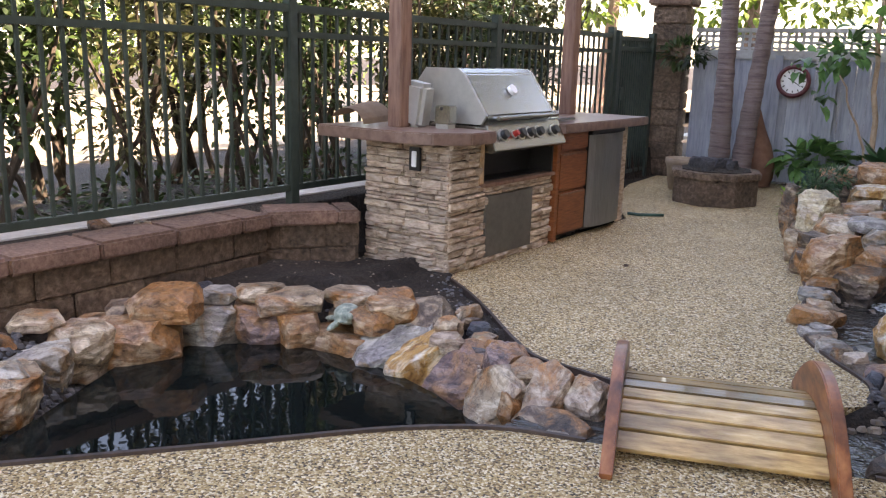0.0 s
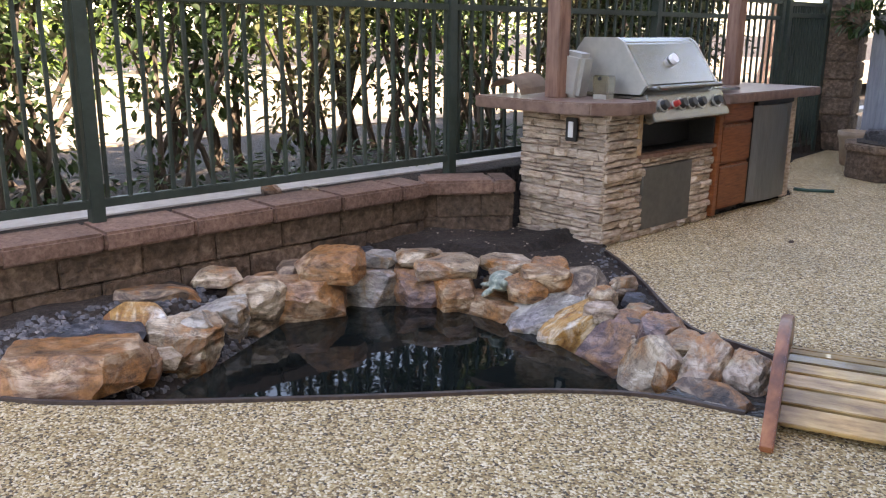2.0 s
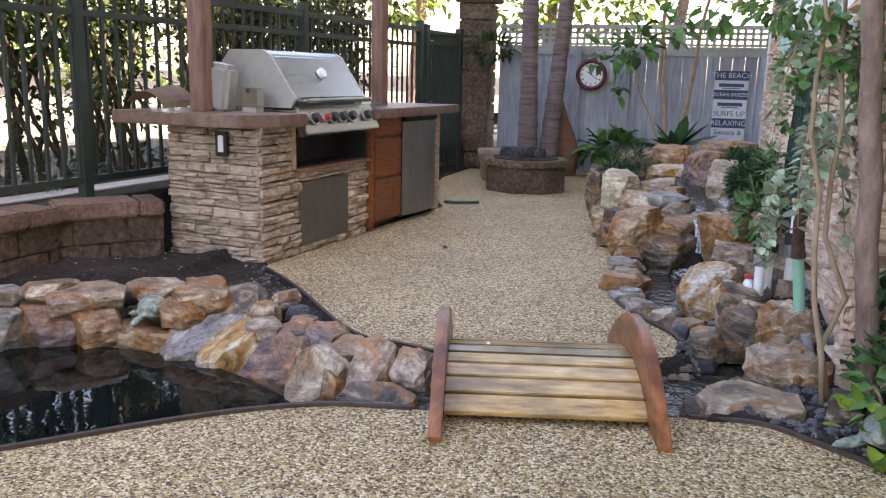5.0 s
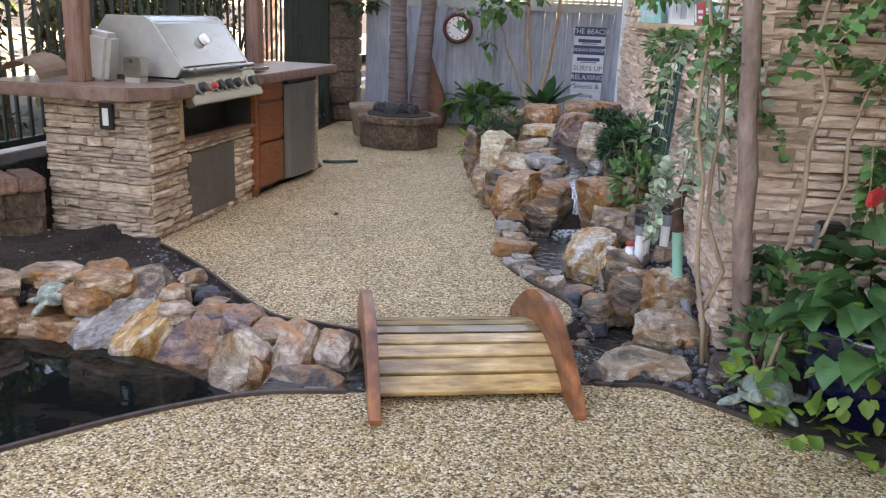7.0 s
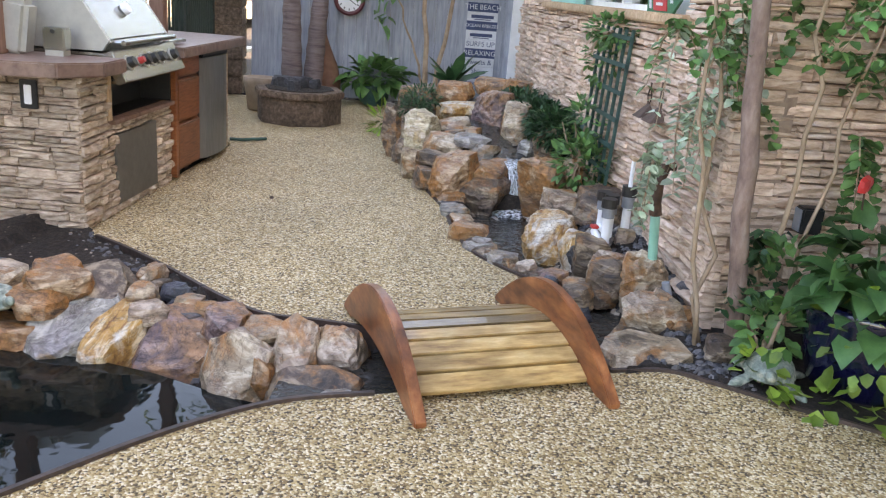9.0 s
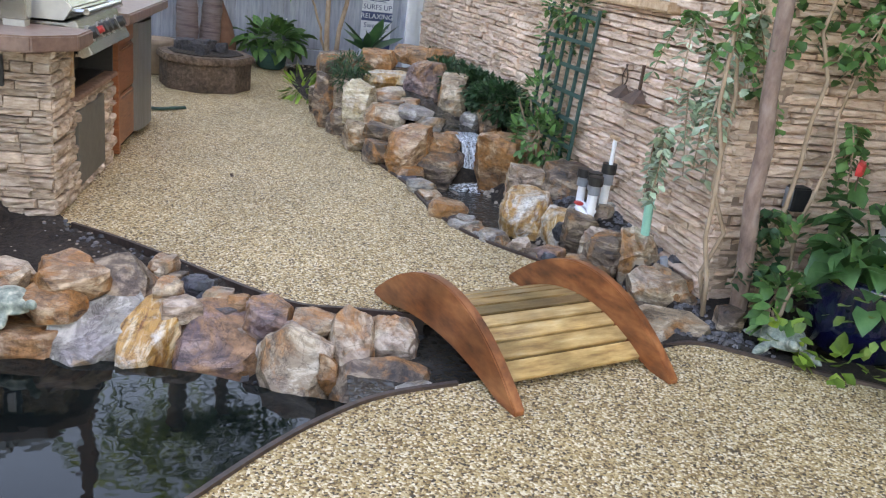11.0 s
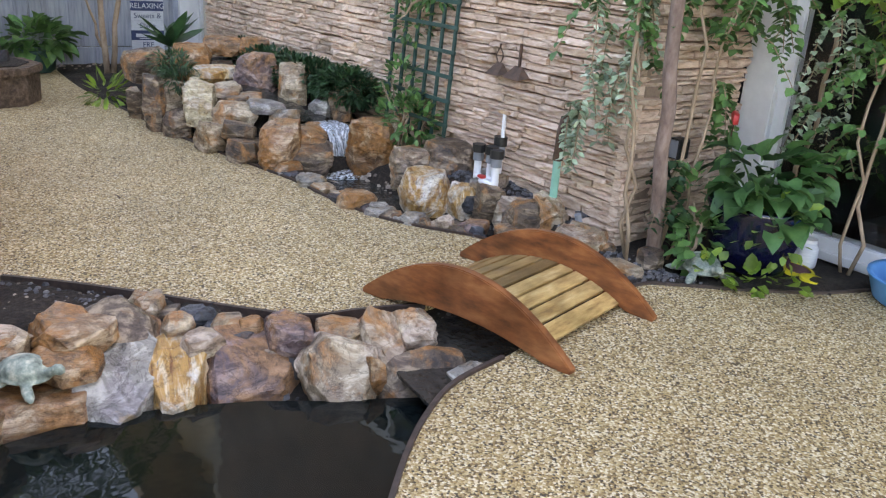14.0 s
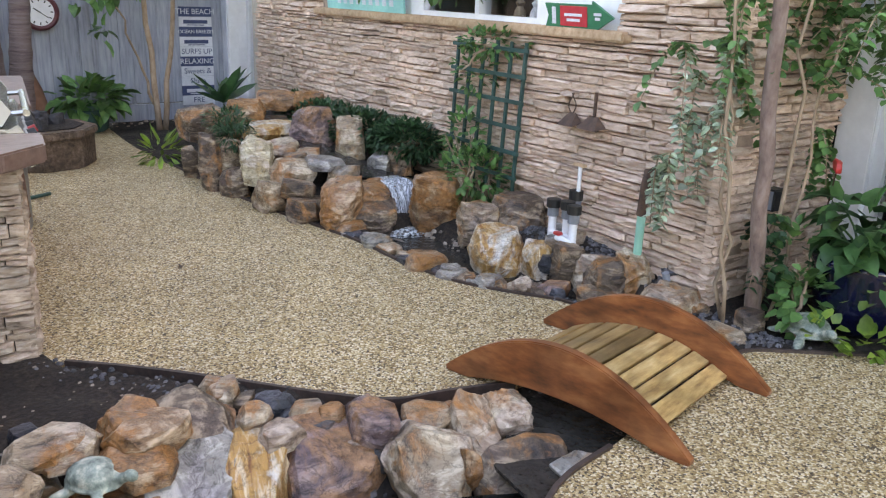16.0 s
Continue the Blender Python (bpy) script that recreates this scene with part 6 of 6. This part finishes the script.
# ---- turtles ----
def turtle(m, label):
    """One plain mesh: a domed shell, a head on a stretched neck, four flippers."""
    bm = bmesh.new()

    def blob(c, s, rot=(0, 0, 0), sub=2):
        b2 = bmesh.new()
        bmesh.ops.create_icosphere(b2, subdivisions=sub, radius=1)
        b2.transform(pose(*c, *rot) @ Matrix.Diagonal((*s, 1)))
        join(bm, b2)

    blob((0, 0, 0.065), (0.12, 0.095, 0.06), sub=3)
    blob((0, 0, 0.045), (0.13, 0.105, 0.018), sub=3)
    blob((0.13, 0, 0.075), (0.05, 0.022, 0.022), (0, -25, 0))
    blob((0.175, 0, 0.095), (0.034, 0.025, 0.024))
    for sx, sy, a in ((0.09, 0.1, 40), (0.09, -0.1, -40), (-0.08, 0.09, 130), (-0.08, -0.09, -130)):
        blob((sx, sy, 0.02), (0.075, 0.026, 0.018), (0, 10, a))
    ob = single("turtle_statue", bm, M_BRONZE, label, "statue", m, group="turtle statues", smooth=True)
    skin = ob.modifiers.new("skin", "REMESH")
    skin.mode, skin.voxel_size, skin.use_smooth_shade = "VOXEL", 0.007, True
    return ob


turtle(pose(-1.58, 4.02, -0.045, 0, 0, -65) @ Matrix.Diagonal((0.8, 0.8, 0.9, 1)), "verdigris green turtle statue on a rusty boulder")
turtle(pose(1.4, 2.72, 0.0, 0, 0, -130), "grey-green turtle statue at the edge of the bed")
# fallen leaves and the hose end
for x, y, a in ((-0.22, 5.66, 20), (0.5, 7.9, 70)):
    foliage_leaf = foliage("fallen_leaf", [((x, y, 0.012), (math.cos(a), math.sin(a), 0.05))], 0.12, M_RUST, None, 0.35, 0.0)
    tagged(foliage_leaf, "curled brown fallen leaf on the path", "leaf", "fallen leaves")
single("hose", tube([(-0.3, 7.75, 0.02), (-0.2, 7.72, 0.02), (-0.1, 7.75, 0.02), (0.02, 7.78, 0.02)], [0.014] * 4, 8), M_TRELLIS, "end of a dark green garden hose on the path", "hose", smooth=True)

# ---- young tree before the far fence ----
fig = thing("young_tree", "young multi-stemmed tree with broad lobed leaves", "tree", pose(2.12, 9.75, 0))
for a, b, r in (((0, 0, -0.02), (-0.12, 0, 2.3), 0.035), ((0.06, 0, -0.02), (0.42, 0.1, 2.2), 0.032), ((-0.03, 0.03, 0.3), (-0.45, -0.1, 1.3), 0.016)):
    bm, _ = limb(a, b, r, r * 0.55, 0.03, 8)
    part("stem", bm, M_STEM, fig, smooth=True)
spots = []
for c, r, n in (((-0.38, 0, 1.55), (0.34, 0.25, 0.17), 48), ((-0.75, 0, 1.42), (0.2, 0.2, 0.2), 16), ((-0.1, 0, 1.75), (0.3, 0.25, 0.2), 26), ((0.55, 0.1, 1.95), (0.3, 0.25, 0.25), 26), ((-0.55, 0, 1.05), (0.1, 0.1, 0.12), 8)):
    spots += cloud(c, r, n)
foliage("leaves", spots, 0.15, M_GREEN, fig, 0.7, 0.7, True)
p = BACK @ Vector((-1.05, -0.35, 1.6))
hang = bush("hanging_fern", "green fern spilling over the pillar", (p.x, p.y, 1.5), [((0, 0, 0), (0.3, 0.2, 0.14), 240)], 0.12, M_HEDGE, 0.3, 0.8)
spray = bush("overhanging_branch", "leafy branch of pale green leaves beside the window", (2.35, 7.0, 0.0), [((-0.35, -1.4, 1.72), (0.3, 0.6, 0.22), 220), ((-0.1, -0.3, 1.8), (0.3, 0.6, 0.3), 200)], 0.09, M_GREEN, 0.5, 0.7, category="branch")

# ---- hedge and shrubs beyond the metal fence ----
rg = random.Random(21)
for k in range(13):
    s = -6.2 + k * 0.92
    h = thing("hedge_shrub", "tall loose-leaved evergreen shrub behind the fence", "shrub", FENCE @ pose(s, 0.75 + rg.uniform(-0.1, 0.25), 0.34), group="hedge beyond the fence")
    tips = []
    for i in range(8):
        a, b = (rg.uniform(-0.25, 0.25), rg.uniform(-0.15, 0.15), -0.02), (rg.uniform(-0.75, 0.75), rg.uniform(-0.3, 0.4), rg.uniform(1.3, 2.2))
        bm, pts = limb(a, b, 0.022, 0.008, 0.05, 7, rg, 6)
        part("branch", bm, M_HBARK, h)
        tips += pts[2:]
    spots = []
    for t in tips:
        if t.z > 1.0 or rg.random() < 0.75:
            spots += cloud(t, (0.28, 0.22, 0.22), 30 if t.z < 1.0 else 72, rg)
    foliage("leaves", spots, 0.07, M_HEDGE if (k % 3) else M_HEDGE2, h, 0.5, 0.7, rng=rg)
    foliage("low_leaves", cloud((0, -0.05, 0.1), (0.5, 0.22, 0.14), 240, rg), 0.06, M_HEDGE, h, 0.5, 0.7, rng=rg)
for k in range(9):
    s = -6.5 + k * 1.35
    h = thing("hedge_shrub", "tall evergreen shrub in the second row behind the fence", "shrub", FENCE @ pose(s, 1.5 + rg.uniform(-0.1, 0.2), 0.34), group="hedge beyond the fence")
    tips = []
    for i in range(6):
        bm, pts = limb((rg.uniform(-0.3, 0.3), 0, -0.02), (rg.uniform(-0.9, 0.9), rg.uniform(-0.3, 0.3), rg.uniform(1.4, 2.5)), 0.03, 0.01, 0.06, 7, rg, 6)
        part("branch", bm, M_HBARK, h)
        tips += pts[2:]
    spots = []
    for t in tips:
        if t.z > 1.1 or rg.random() < 0.5:
            spots += cloud(t, (0.32, 0.25, 0.25), 60, rg)
    foliage("leaves", spots, 0.09, M_HEDGE2 if k % 2 else M_HEDGE, h, 0.5, 0.7, rng=rg)
# pale kerb path and sunlit shrubs across the lane
single("lane_pavement", box(-9, 9, 0.3, 0.5, 0.3, 0.35), M_CONCRETE, "pale concrete strip outside the fence", "pavement", FENCE, kind="structure")
single("lane", box(-30, 30, 3.0, 16.0, 0.3, 0.355), M_SAND, "sunlit sandy lane beyond the hedge", "road", FENCE, kind="structure")
for k in range(9):
    s = -12 + k * 3.2
    t = thing("distant_tree", "sunlit leafy tree across the lane", "tree", FENCE @ pose(s, 14 + rg.uniform(-1, 1), 0.3), group="trees across the lane")
    bm, _ = limb((0, 0, -0.1), (0.2, 0, 1.6), 0.12, 0.08, 0.06, 6, rg)
    part("trunk", bm, M_BARK, t)
    spots = []
    for i in range(16):
        spots += cloud((rg.uniform(-1.5, 1.5), rg.uniform(-1.2, 1.2), rg.uniform(0.6, 2.2)), (0.7, 0.7, 0.5), 60, rg)
    foliage("crown", spots, 0.2, M_FAR, t, 0.6, 0.7, rng=rg)
for k in range(6):
    t = thing("distant_tree", "sunlit leafy tree beyond the board fence", "tree", pose(-4 + k * 2.6, 17 + rg.uniform(-1, 1), 0), group="trees beyond the board fence")
    bm, _ = limb((0, 0, -0.1), (0.2, 0, 3.0), 0.18, 0.1, 0.06, 6, rg)
    part("trunk", bm, M_BARK, t)
    spots = []
    for i in range(14):
        spots += cloud((rg.uniform(-1.4, 1.4), rg.uniform(-1.0, 1.0), rg.uniform(2.4, 5.5)), (0.7, 0.7, 0.55), 95, rg)
    foliage("crown", spots, 0.22, M_FAR, t, 0.5, 0.7, rng=rg)


# ---- stacked ledgestone, piece by piece ----
def unit_stone(seed, material):
    """A split stone of unit size: rough front at y = -1, hidden back at y = 0."""
    rng = random.Random(seed)
    j = lambda a: rng.uniform(-a, a)
    v = [(0, 0, 0), (1, 0, 0), (1, 0, 1), (0, 0, 1)]
    v += [(0.0, -0.75 + j(0.2), 0.02), (0.5 + j(0.15), -0.8 + j(0.2), 0.0), (1.0, -0.75 + j(0.2), 0.02), (1.0, -0.75 + j(0.2), 0.98), (0.5 + j(0.15), -0.85 + j(0.15), 1.0), (0.0, -0.75 + j(0.2), 0.97)]
    v += [(0.05, -0.95 + j(0.2), 0.2 + j(0.08)), (0.5 + j(0.1), -1.0 + j(0.25), 0.22 + j(0.1)), (0.95, -0.95 + j(0.2), 0.2 + j(0.08)), (0.95, -0.95 + j(0.2), 0.8 + j(0.08)), (0.5 + j(0.1), -1.0 + j(0.25), 0.78 + j(0.1)), (0.05, -0.95 + j(0.2), 0.8 + j(0.08))]
    f = [(4, 5, 11, 10), (5, 6, 12, 11), (6, 7, 13, 12), (7, 8, 14, 13), (8, 9, 15, 14), (9, 4, 10, 15), (10, 11, 14, 15), (11, 12, 13, 14), (0, 1, 6, 5, 4), (1, 2, 7, 6), (2, 3, 9, 8, 7), (3, 0, 4, 9)]
    me = bpy.data.meshes.new("ledgestone")
    me.from_pydata(v, [], f)
    me.materials.append(material)
    return me


def ledge_face(parent, m, x0, x1, z0, z1, holes, near, stone_mat, joined_mat, seed, out=0.045, row=0.042, long=(0.1, 0.34)):
    """Courses of split stone on a face whose outside is at -y of m (in the parent's frame). near(x, z) picks those built singly."""
    rng = random.Random(seed)
    units = [unit_stone(seed * 10 + i, stone_mat) for i in range(10)]
    verts, faces, singles = [], [], 0
    z = z0
    while z < z1 - 0.01:
        h = min(row * rng.uniform(0.6, 1.7), z1 - z)
        x = x0
        while x < x1 - 0.005:
            w = rng.uniform(*long)
            if x1 - x - w < 0.06:
                w = x1 - x
            for a0, a1, b0, b1 in holes:
                if b0 - 0.01 < z + h / 2 < b1 + 0.01:
                    if a0 - 1e-4 <= x < a1 - 1e-4:
                        w, x = 0, a1
                        break
                    if x < a0 < x + w:
                        w = a0 - x
            if w <= 0:
                continue
            depth = out * rng.uniform(0.55, 1.2)
            me = rng.choice(units)
            g = 0.0025
            pm = m @ Matrix.Translation((x + g, 0, z + g)) @ Matrix.Rotation(radians(rng.uniform(-1.6, 1.6)), 4, "Y") @ Matrix.Diagonal((w - 2 * g, depth, max(0.008, h - 2 * g), 1))
            if near(x, z) and singles < 300:
                o = new("ledgestone", me)
                o.parent, o.matrix_local = parent, pm
                singles += 1
            else:
                k = len(verts)
                verts += [tuple(pm @ v.co) for v in me.vertices]
                faces += [tuple(i + k for i in p.vertices) for p in me.polygons]
            x += w
        z += h
    if verts:
        me = bpy.data.meshes.new("ledgestone_courses")
        me.from_pydata(verts, [], faces)
        me.materials.append(joined_mat)
        o = new("ledgestone_courses", me)
        o.parent = parent
        tagged(o, kind="stuff")


TURN_END = Matrix.Rotation(radians(-90), 4, "Z")
# island end face: outside is at local -x
ledge_face(island, Matrix.Translation((0.03, 0.7, 0)) @ TURN_END, 0.0, 0.7, 0.0, 0.86, [], lambda x, z: True, M_LEDGE, M_LEDGE_J, 5, 0.05, 0.036, (0.08, 0.24))
ledge_face(island, Matrix.Translation((0, 0.03, 0)), 0.0, 1.3, 0.0, 0.86, [(0.41, 1.01, 0.05, 0.47), (0.35, 1.3, 0.535, 0.87)], lambda x, z: True, M_LEDGE, M_LEDGE_J, 6, 0.045, 0.036, (0.08, 0.24))
# house: turn so that -y faces the yard
FLIP = Matrix.Translation((0, -0.04, 0)) @ Matrix.Rotation(radians(180), 4, "Z")
ledge_face(wall_house, FLIP, -6.1, 0.03, 0.0, 1.325, [], lambda x, z: x > -1.75 and z < 1.3, M_LEDGE_H, M_LEDGE_HJ, 7, 0.066, 0.04, (0.09, 0.4))
ledge_face(wall_house, FLIP, -0.83, 0.03, 1.325, 2.6, [], lambda x, z: False, M_LEDGE_H, M_LEDGE_HJ, 8, 0.066, 0.04, (0.09, 0.4))
ledge_face(wall_house, FLIP, -6.1, -4.6, 1.325, 2.6, [], lambda x, z: False, M_LEDGE_H, M_LEDGE_HJ, 9, 0.066, 0.04, (0.09, 0.4))
ledge_face(wall_side, Matrix.Translation((0, 0.04, 0)), -0.03, 0.98, 0.0, 2.6, [], lambda x, z: z < 1.7, M_LEDGE_H, M_LEDGE_HJ, 10, 0.066, 0.042, (0.1, 0.36))
